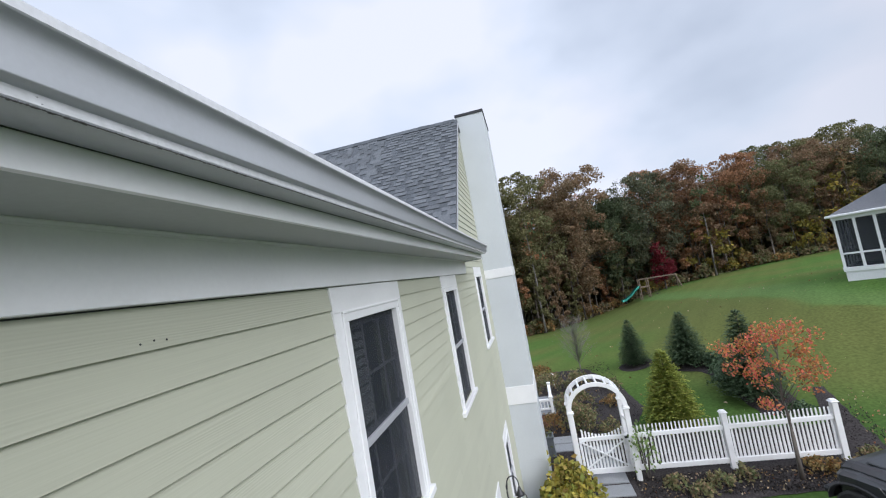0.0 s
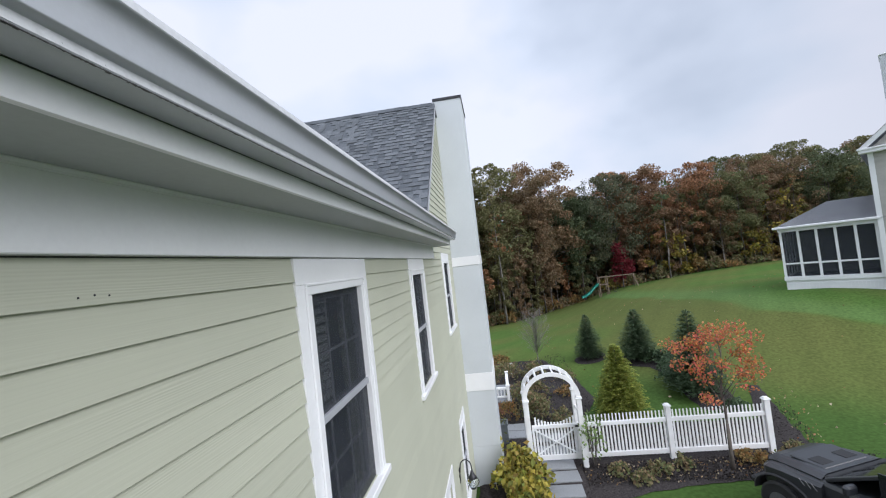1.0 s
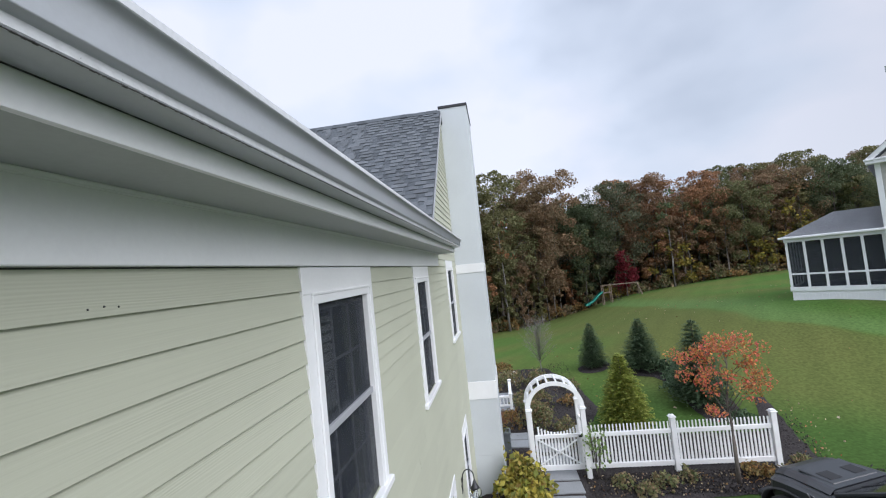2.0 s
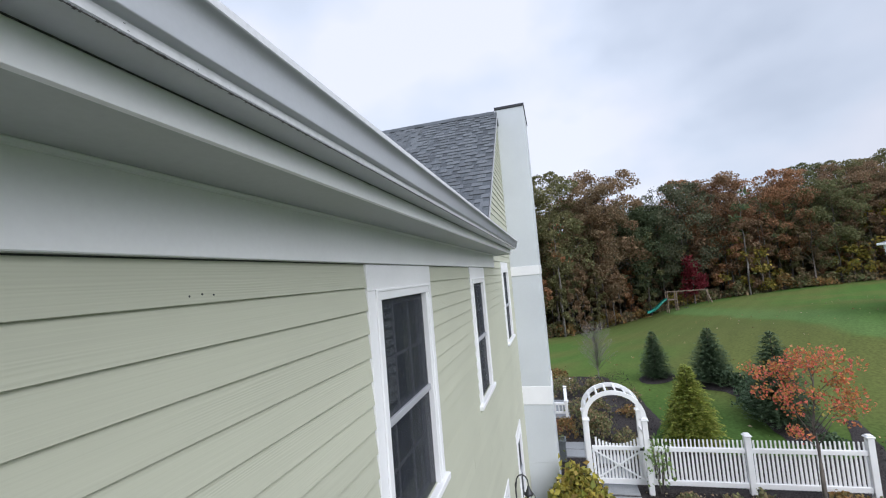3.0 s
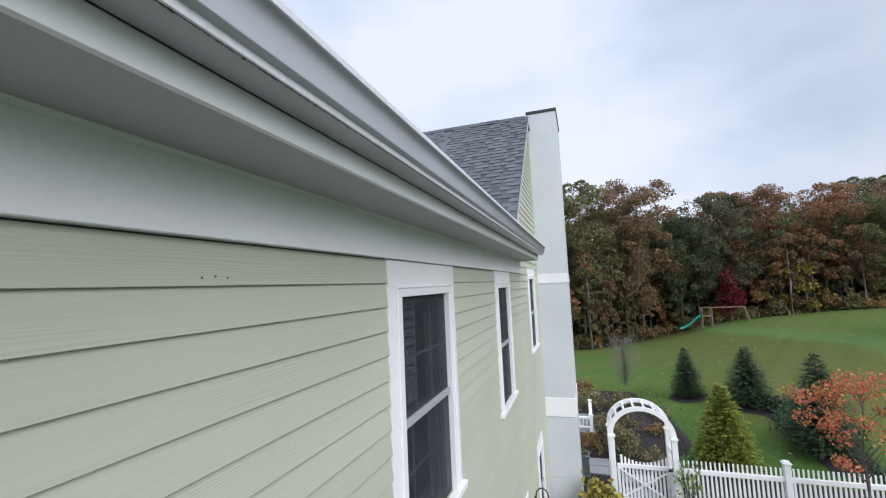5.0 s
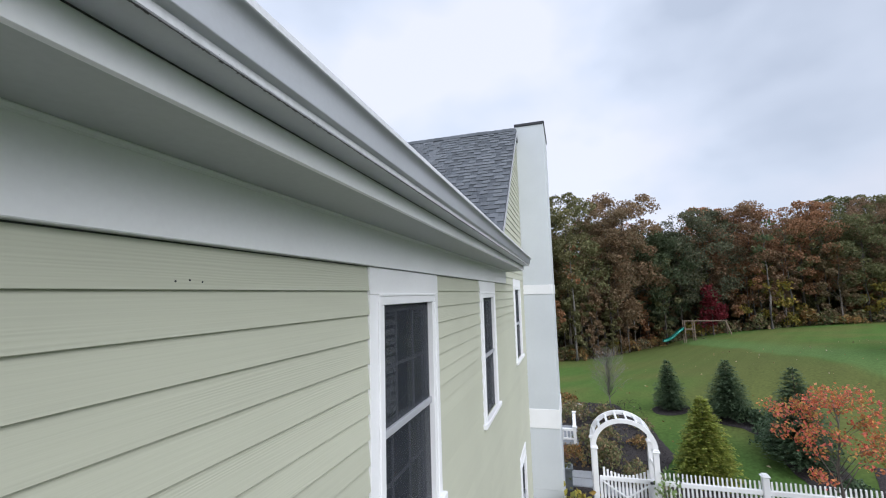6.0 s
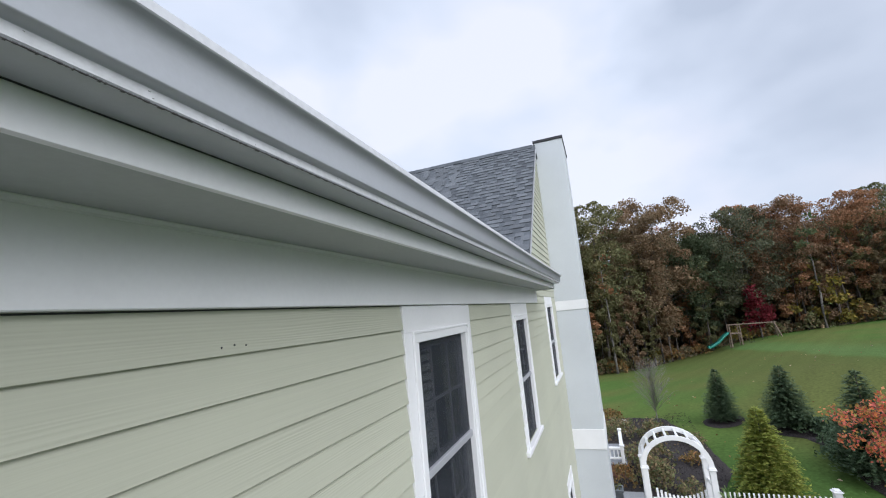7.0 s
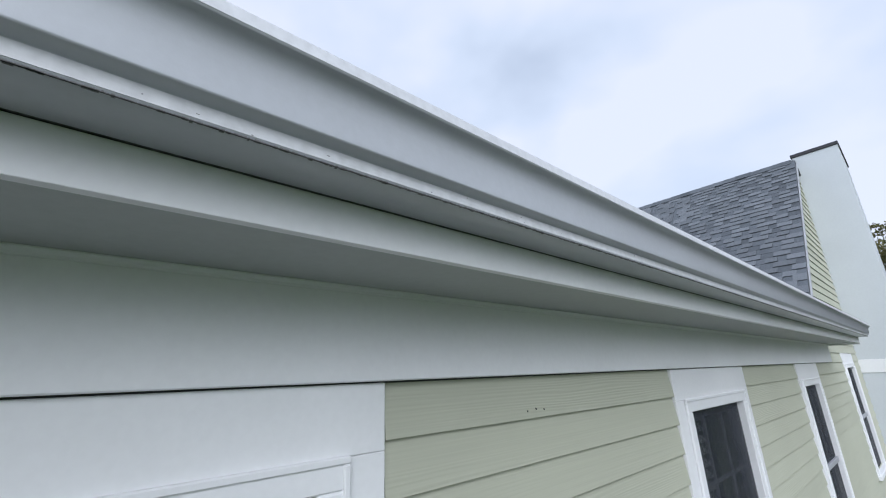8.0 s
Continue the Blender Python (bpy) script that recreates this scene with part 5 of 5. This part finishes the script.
gw = [b.verts.new(v.co + Vector((0, 9.1, 0))) for v in gv]
b.faces.new(gv)
b.faces.new(gw[::-1])
for k in range(3):
    b.faces.new((gv[k], gw[k], gw[(k + 1) % 3], gv[(k + 1) % 3]))
part("gable", b, NEIGHBOUR, house)
for sgn, xa in ((1, HX - 0.32), (-1, HX + 8.42)):
    b = bmesh.new()
    xm = HX + 4.0
    za, zm = EAVE + 0.08, EAVE + 3.98
    q = [(xa, -0.5, za), (xm, -0.5, zm), (xm, 9.2, zm), (xa, 9.2, za)]
    b.faces.new([b.verts.new(p) for p in q])
    bmesh.ops.solidify(b, geom=b.faces[:], thickness=0.08)
    part("roof", b, PORCH_ROOF, house)
    b = bmesh.new()
    beam(b, (xa + sgn * 0.05, -0.40, za - 0.09), (xm, -0.40, zm - 0.12), 0.14, 0.18)
    part("rake_board", b, WHITE, house)
ch = part("chimney", box((HX + 0.75, 0.3, EAVE), (HX + 2.2, 1.3, EAVE + 4.0), 0.01), CHIM, house, "pale chimney")
part("chimney_cap", box((HX + 0.73, 0.28, EAVE + 4.001), (HX + 2.22, 1.32, EAVE + 4.06), 0.01), WHITE, ch)

# ---- parked black off-road car ----
car = thing("parked_car", "black off-road car with vented bonnet parked on the drive", "car", (6.98, 7.10, 0.03), turn=20)


def loft(sections, mat, name, parent, label="", smooth=False):
    """A body skinned over cross sections: y, half width at the foot, half width at the top, z low, z high."""
    b_ = bmesh.new()
    rings_ = []
    for y, wl, wt, zl, zh in sections:
        bev = 0.06
        rings_.append([b_.verts.new(p) for p in ((-wl, y, zl), (-wl, y, zh - bev * 1.2), (-wt, y, zh - 0.02), (-wt + bev, y, zh), (wt - bev, y, zh), (wt, y, zh - 0.02), (wl, y, zh - bev * 1.2), (wl, y, zl))])
    for r0_, r1_ in zip(rings_, rings_[1:]):
        for k_ in range(8):
            b_.faces.new((r0_[k_], r0_[(k_ + 1) % 8], r1_[(k_ + 1) % 8], r1_[k_]))
    b_.faces.new(rings_[0][::-1])
    b_.faces.new(rings_[-1])
    bmesh.ops.recalc_face_normals(b_, faces=b_.faces)
    return part(name, b_, mat, parent, label, smooth)


loft([(-1.95, 0.78, 0.74, 0.45, 1.12), (0.62, 0.78, 0.74, 0.45, 1.12)], CAR, "body", car)
hood = loft([(0.60, 0.74, 0.66, 0.60, 1.19), (1.0, 0.71, 0.62, 0.60, 1.18), (1.45, 0.66, 0.56, 0.60, 1.14), (1.62, 0.64, 0.52, 0.60, 1.09)], CAR, "bonnet", car)
part("bonnet_bulge", box((-0.50, 0.70, 1.165), (0.50, 1.30, 1.20), 0.03), CAR, hood)
for sx in (-0.28, 0.28):
    v_ = part("bonnet_vent", box((sx - 0.13, 0.80, 1.2005), (sx + 0.13, 1.05, 1.209), 0.008), CAR_TRIM, hood, "slotted vent")
part("grille", box((-0.58, 1.6205, 0.62), (0.58, 1.70, 1.05), 0.04), CAR_TRIM, car)
for sx in (-0.42, 0.42):
    b = bmesh.new()
    tube(b, [(sx, 1.69, 0.90), (sx, 1.73, 0.90)], [0.10, 0.09], 14)
    part("headlight", b, LAMP, car)
for k in range(3):
    b = bmesh.new()
    beam(b, (-0.845, 0.62 + 0.10 * k, 0.93), (-0.845, 0.70 + 0.10 * k, 1.02), 0.012, 0.02, 0.003)
    part("side_vent_slat", b, ALLOY, car, "bright slat of the side vent")
loft([(0.55, 0.84, 0.79, 0.62, 1.09), (1.25, 0.84, 0.77, 0.66, 1.07), (1.55, 0.80, 0.70, 0.66, 1.02), (1.66, 0.72, 0.62, 0.66, 0.98)], CAR, "front_wing", car)
part("bumper", box((-0.80, 1.72, 0.48), (0.80, 1.92, 0.62), 0.04), CAR_TRIM, car)
for sx in (-1, 1):
    for yy in (1.22, -1.35):
        b = bmesh.new()
        rr = []
        for k in range(13):
            a = math.pi * k / 12
            c_, s_ = -math.cos(a) * 0.56, math.sin(a) * 0.42
            rr.append([b.verts.new((sx * xx, yy + c_ * f, 0.48 + s_ * f)) for xx, f in ((0.66, 1.0), (0.87, 1.0), (0.89, 0.93), (0.66, 0.90))])
        for r0, r1 in zip(rr, rr[1:]):
            for k in range(4):
                b.faces.new((r0[k], r0[(k + 1) % 4], r1[(k + 1) % 4], r1[k]))
        bmesh.ops.recalc_face_normals(b, faces=b.faces)
        part("fender", b, CAR_TRIM, car, smooth=True)
        wheel = part("wheel", box((sx * 0.80 - 0.09, yy - 0.05, 0.35), (sx * 0.80 + 0.09, yy + 0.05, 0.45), 0.01), ALLOY, car)
        b = bmesh.new()
        tube(b, [(sx * 0.80 - 0.13, yy, 0.40), (sx * 0.80 - 0.11, yy, 0.40), (sx * 0.80 + 0.11, yy, 0.40), (sx * 0.80 + 0.13, yy, 0.40)], [0.36, 0.40, 0.40, 0.36], 24)
        part("tyre", b, RUBBER, wheel, smooth=False)
        b = bmesh.new()
        tube(b, [(sx * 0.80 - 0.135, yy, 0.40), (sx * 0.80 + 0.135, yy, 0.40)], [0.22, 0.22], 16)
        part("rim", b, ALLOY, wheel)
part("cowl", box((-0.70, 0.42, 1.121), (0.70, 0.60, 1.185), 0.03), CAR_TRIM, car)
b = bmesh.new()
beam(b, (0, 0.50, 1.17), (0, -0.42, 1.60), 1.34, 0.03)
part("windscreen", b, CAR_GLASS, car)
for sx in (-0.70, 0.70):
    b = bmesh.new()
    beam(b, (sx, 0.55, 1.13), (sx * 0.93, -0.42, 1.61), 0.07, 0.06, 0.01)
    part("pillar", b, CAR, car)
    b = bmesh.new()
    beam(b, (sx, -1.85, 1.14), (sx * 0.93, -1.75, 1.60), 0.09, 0.10, 0.01)
    part("pillar", b, CAR, car)
    part("side_glass", box((sx - 0.01, -1.80, 1.13), (sx + 0.01, -0.20, 1.58), 0), CAR_GLASS, car)
    part("mirror", box((sx + (0.16 if sx > 0 else -0.16) - 0.11, 0.05, 1.14), (sx + (0.16 if sx > 0 else -0.16) + 0.11, 0.16, 1.29), 0.03), CAR, car)
loft([(-1.90, 0.68, 0.62, 1.58, 1.66), (-1.2, 0.68, 0.62, 1.60, 1.70), (-0.42, 0.66, 0.60, 1.58, 1.65)], CAR, "roof", car)
part("cabin", box((-0.66, -1.8, 1.121), (0.66, -0.55, 1.32), 0.05), CAR_TRIM, car, "dark seats")
for k in (-1, 1):
    b = bmesh.new()
    tube(b, [(0.05 + 0.30 * k, 0.47, 1.21), (0.30 + 0.30 * k, 0.30, 1.29)], [0.008, 0.008], 5)
    part("wiper", b, CAR_TRIM, car)

# ---- the woods ----
def edge_y(x):
    """Where the lawn ends and the woods begin."""
    return 45.5 + 8.0 * smoothstep((x + 2) / 14) - 2.0 * smoothstep((x - 14) / 18)


def oak_tree(name, seed, h, r, lobes, leaves, size, mat, label, group, foot=0.2, bark=BARK):
    """A tall tree whose crown is a heap of leafy lobes on a limbed trunk, open at the rim."""
    rng_ = random.Random(seed)
    t = thing(name, label, "tree", group=group)
    tubes, tips = branching(rng_, h, r * 0.85, 13, 0.3, 0.02, (0.4, 1.1), 0.0105)
    b_ = bmesh.new()
    for pts, rad in tubes:
        tube(b_, pts, rad, 6)
    part("trunk", b_, bark, t, smooth=True)
    places = []
    for k in range(lobes):
        f = foot + (0.97 - foot) * ((k + rng_.random()) / lobes) ** 0.8
        g = (f - foot) / (1 - foot)
        wide = r * (0.62 + 0.38 * min(1.0, g / 0.4)) * math.sqrt(max(0.02, 1 - max(0.0, (g - 0.5) / 0.52) ** 2))
        a, q = rng_.uniform(0, 6.28), rng_.random() ** 0.5
        c = Vector((math.cos(a) * wide * q, math.sin(a) * wide * q, h * f))
        size_ = r * rng_.uniform(0.15, 0.28)
        for _ in range(int(leaves / lobes * rng_.uniform(0.55, 1.45))):
            d = Vector((rng_.gauss(0, 1), rng_.gauss(0, 1), rng_.gauss(0.25, 1)))
            d *= size_ * rng_.uniform(0.55, 1.08) / max(0.05, d.length)
            places.append(c + Vector((d.x, d.y, d.z * 0.72)))
    b_ = bmesh.new()
    leaf_cards(b_, places, size, rng_)
    part("crown", b_, mat, t)
    return t


OAKS = "trees of the woods"
kinds = {
    "brown": [oak_tree("oak_tree", 61, 17.3, 4.3, 80, 13000, 0.16, BROWN_OAK, "tall oak with dull brown autumn leaves in the woods", OAKS),
              oak_tree("oak_tree", 62, 16.2, 3.9, 73, 12000, 0.16, BROWN_OAK, "brown-leaved oak with a full crown in the woods", OAKS)],
    "olive": [oak_tree("oak_tree", 63, 17.0, 4.2, 80, 13000, 0.16, OLIVE_OAK, "tall oak with olive and tan leaves in the woods", OAKS),
              oak_tree("oak_tree", 64, 15.6, 4.4, 73, 12000, 0.16, OLIVE_OAK, "olive-leaved oak with a broad crown in the woods", OAKS)],
    "green": [oak_tree("oak_tree", 65, 14.9, 4.7, 87, 15000, 0.16, GREEN_OAK, "large oak with dark green leaves in the woods", OAKS)],
    "rust": [oak_tree("oak_tree", 66, 16.4, 4.2, 80, 13000, 0.16, RUST_OAK, "oak with rust-orange autumn leaves in the woods", OAKS)]}
STANDS = ((-4, "olive brown"), (3, "olive olive brown"), (8, "brown rust brown"), (17, "green green olive"), (27, "rust rust brown"), (40, "olive brown olive"), (52, "olive green olive"), (99, "brown rust"))
rng = random.Random(4)
placed, serial = set(), 0
x = -9.0
while x < 62:
    for row, gap in ((0, 1.8), (1, 6.0), (2, 11.0)):
        px, py = x + rng.uniform(-1.2, 1.2) + row * 1.1, edge_y(x) + gap + rng.uniform(-1, 1.6)
        shades = next(c for to, c in STANDS if px < to).split()
        same = kinds[shades[rng.randrange(len(shades))]]
        src = same[rng.randrange(len(same))]
        m = Matrix.Translation(on(px, py, -0.1)) @ Matrix.Rotation(rng.uniform(0, 6.28), 4, "Z")
        s = 1.03 * rng.uniform(0.94, 1.07) * (1 - 0.25 * smoothstep((px - 5) / 20))
        m = m @ Matrix.Diagonal((s, s, s * rng.uniform(0.95, 1.06), 1))
        if src.name not in placed:
            placed.add(src.name)
            src.matrix_basis = m
        else:
            copy_thing(src, m)
    x += 3.5
# young growth along the edge, leafy to the ground, and thin bare stems
young = [oak_tree("young_tree", 67, 7.6, 1.5, 38, 3600, 0.15, BROWN_OAK, "slim young tree with brown leaves at the wood edge", "young trees at the wood edge", 0.06),
         oak_tree("young_tree", 68, 8.8, 1.4, 41, 3600, 0.15, OLIVE_OAK, "slim young tree with olive leaves at the wood edge", "young trees at the wood edge", 0.06),
         oak_tree("young_tree", 69, 6.4, 1.6, 34, 3200, 0.15, RUST_OAK, "slim young tree with rusty leaves at the wood edge", "young trees at the wood edge", 0.06)]
stem = broad_tree("slender_tree", 75, 11.5, 1.2, 12, 170, 0.16, 0.6, AUTUMN, BARK, "slender grey-stemmed tree with few leaves at the wood edge", group="slender trees", start=0.5, trunk_r=0.0085, bend=0.03)
for k in range(30):
    x = -7 + 2.05 * k + rng.uniform(-0.7, 0.7)
    src = young[(0, 1, 0, 2, 1)[k % 5]]
    m = Matrix.Translation(on(x, edge_y(x) + rng.uniform(-0.6, 2.0), -0.1)) @ Matrix.Rotation(rng.uniform(0, 6.28), 4, "Z") @ Matrix.Scale(rng.uniform(0.75, 1.15), 4)
    if k in (0, 1, 3):
        src.matrix_basis = m
    else:
        copy_thing(src, m)
for k in range(26):
    x = -5 + 1.9 * k + rng.uniform(-0.8, 0.8)
    m = Matrix.Translation(on(x, edge_y(x) + rng.uniform(-0.2, 2.2), -0.1)) @ Matrix.Rotation(rng.uniform(0, 6.28), 4, "Z") @ Matrix.Scale(rng.uniform(0.75, 1.1), 4)
    if k == 0:
        stem.matrix_basis = m
    else:
        copy_thing(stem, m)
# sparse tall tree whose crown lets the sky through, pale trunk at the edge
broad_tree("pale_trunk_tree", 71, 13.5, 1.6, 9, 240, 0.28, 0.7, AUTUMN, TWIG, "thin pale-barked tree at the edge of the woods", at=on(1.6, 45.4), start=0.55, trunk_r=0.0065, bend=0.012)
broad_tree("pale_trunk_tree", 72, 12.5, 1.5, 8, 220, 0.28, 0.7, AUTUMN, TWIG, "thin grey-barked tree leaning at the wood edge", at=on(21.5, 52.0), start=0.5, trunk_r=0.009)
broad_tree("crimson_tree", 73, 5.4, 0.80, 16, 2200, 0.17, 0.85, CRIMSON, BARK, "small crimson tree at the edge of the woods", at=on(16.2, 52.6), start=0.15)
for k, (x, h, sp) in enumerate([(20.5, 7.0, 2.2), (23.0, 4.5, 1.8), (34.0, 8.0, 2.4), (36.5, 6.0, 2.2), (31.0, 4.0, 1.5)]):
    broad_tree("yellow_tree", 80 + k, h, sp, 12, 420, 0.26, 0.75, YELLOW, BARK, "thin understorey tree with yellow autumn leaves", at=on(x, edge_y(x) + 0.4), start=0.15, group="yellow understorey trees")
for k in range(46):
    x = -7 + 1.45 * k
    shrub("woodland_bush", 200 + k, rng.uniform(0.8, 1.5), rng.uniform(0.8, 2.0), 300, 0.20, (RUST, SHRUB, SHRUB, YELLOW, RUST, SHRUB)[k % 6] if rng.random() < 0.75 else WOOD_FLOOR,
          ("russet" if k % 6 in (0, 4) else "yellow" if k % 6 == 3 else "dull green") + " bush at the edge of the woods", on(x, edge_y(x) + rng.uniform(-0.3, 1.5)), category="bush", group="bushes at the wood edge")
b = bmesh.new()
for _ in range(30000):
    x = rng.uniform(-14, 78)
    y = edge_y(x) + rng.uniform(13, 24)
    z = height(x, y) + 14.5 * rng.random() ** 0.9 * (0.86 + 0.16 * noise.noise(Vector((x * 0.16, y * 0.1, 2))))
    leaf_cards(b, [(x, y, z)], 0.75, rng)
tagged(finish("far_woods", b, WOOD_FLOOR), "dense brown autumn woods far behind", "woods", kind="stuff")
b = bmesh.new()
for _ in range(6000):
    x = rng.uniform(-10, 66)
    y = edge_y(x) + rng.uniform(0, 12)
    leaf_cards(b, [(x, y, height(x, y) + 0.06)], 0.3, rng)
tagged(finish("woodland_floor", b, WOOD_FLOOR), "fallen brown leaves on the woodland floor", "leaves", kind="stuff")


# ---- clapboards ----
def clapboard_mesh(length, rise):
    """A lapped board: thick at its butt, thin at its head, edges eased."""
    b_ = bmesh.new()
    prof_ = [(0.001, 0.007), (0.0085, 0.007), (0.0095, 0.001), (0.0190, 0.0), (0.0205, 0.0015), (0.0200, 0.006), (0.0065, rise), (0.001, rise)]
    a_ = [b_.verts.new((x_, 0, z_)) for x_, z_ in prof_]
    c_ = [b_.verts.new((x_, length, z_)) for x_, z_ in prof_]
    for k_ in range(8):
        b_.faces.new((a_[k_], a_[(k_ + 1) % 8], c_[(k_ + 1) % 8], c_[k_]))
    b_.faces.new(a_[::-1])
    b_.faces.new(c_)
    bmesh.ops.recalc_face_normals(b_, faces=b_.faces)
    me = bpy.data.meshes.new("clapboard")
    b_.to_mesh(me)
    b_.free()
    me.materials.append(SIDING)
    return me


rng = random.Random(2)
boards = {}


def lay_board(y0, y1, z, parent, rise=EXPOSURE):
    length = round(y1 - y0 - 0.003, 3)
    if length < 0.05:
        return
    if (length, rise) not in boards:
        boards[length, rise] = clapboard_mesh(length, rise)
    share("clapboard", boards[length, rise], pose(0, y0 + 0.0015, z), parent)


TOP_ROW = 5.459
for row in range(43):
    z = TOP_ROW - EXPOSURE * row
    spans = [(-8.95, 9.845)]
    for w0, w1, wz0, wz1 in WIN.values():
        if z + EXPOSURE * 0.5 > wz0 and z + EXPOSURE * 0.5 < wz1:
            spans = [s for a, b_ in spans for s in ((a, min(b_, w0 - 0.002)), (max(a, w1 + 0.002), b_)) if s[1] - s[0] > 0.05]
    cut = []
    for a, b_ in spans:
        while b_ - a > 3.7:
            at_ = a + 3.66 - (1.2 * ((row * 0.618) % 1.0))
            cut.append((a, at_))
            a = at_
        cut.append((a, b_))
    for a, b_ in cut:
        lay_board(a, b_, z, wall_east, EXPOSURE + 0.001 if row == 0 else EXPOSURE)
run = (ROOF_Y1 - ROOF_Y0) / (ROOF_Z1 - ROOF_Z0)
for row in range(1, 33):
    z = TOP_ROW + EXPOSURE * row
    y0 = EAVE_END + 0.022 if z < ROOF_Z0 + 0.25 else ROOF_Y0 + (z + EXPOSURE - ROOF_Z0) * run + 0.06
    y1 = 9.845
    if z + EXPOSURE * 0.5 < WIN["d"][3]:
        lay_board(y0, WIN["d"][0] - 0.002, z, wall_gable)
        lay_board(WIN["d"][1] + 0.002, y1, z, wall_gable)
    elif y1 - y0 > 0.1:
        lay_board(y0, y1, z, wall_gable)
marks = thing("nail_marks", "three small dark nail marks in a clapboard", "nail", (0.0183, 0.56, 5.482))
for k, y in enumerate((-0.042, 0.003, 0.045)):
    bb = bmesh.new()
    bmesh.ops.create_uvsphere(bb, u_segments=8, v_segments=5, radius=0.0035, matrix=pose(-0.001, y, 0.004 * (k % 2)))
    part("nail_head", bb, DARK_METAL, marks, smooth=True)

# ---- shingles on the gable roof ----
slope_len = up_slope.length
up_dir = up_slope.normalized()
tilt = math.degrees(math.atan2(up_dir.z, up_dir.y))
tab = {}
for wdt in (0.11, 0.16, 0.21, 0.27):
    for thick in (0.006, 0.019):
        bb = bmesh.new()
        add_box(bb, (0, 0, 0), (wdt - 0.003, 0.158, thick))
        for v in bb.verts:
            if v.co.y > 0.1:
                v.co.z = max(0.0005, v.co.z - thick * 0.85)
        me = bpy.data.meshes.new("shingle")
        bb.to_mesh(me)
        bb.free()
        # thin lower tabs darker: printed band plus butt shadow in the colour
        me.materials.append(SHINGLE if thick > 0.01 else SHINGLE_SHADE)
        tab[wdt, thick] = me
rest, rest_low = bmesh.new(), bmesh.new()
count = 0
for row in range(int(slope_len / 0.142)):
    x = RAKE_X + 0.004
    low = row % 2 == 0
    while x > -5.2:
        thick = 0.006 if low else 0.019
        wdt = rng.choice((0.11, 0.16) if low else (0.16, 0.21, 0.27))
        low = not low if rng.random() < 0.85 else low
        x -= wdt
        m = Matrix.Translation(Vector((x, ROOF_Y0, ROOF_Z0)) + up_dir * (0.142 * row - 0.015) + Vector((0, -up_dir.z, up_dir.y)) * 0.003) @ pose(0, 0, 0, tilt, 0, 0)
        if x > -1.9 and row > 3 and count < 290:
            share("shingle", tab[wdt, thick], m, roof_gable)
            count += 1
        else:
            add_box(rest if thick > 0.01 else rest_low, (0, 0, 0), (wdt - 0.003, 0.158, thick), 0, m)
tagged(finish("shingle_rest_low", rest_low, SHINGLE_SHADE, roof_gable), kind="stuff")
rest_me = finish("shingle_rest", rest, SHINGLE_FAR, roof_gable)
tagged(rest_me, kind="stuff")
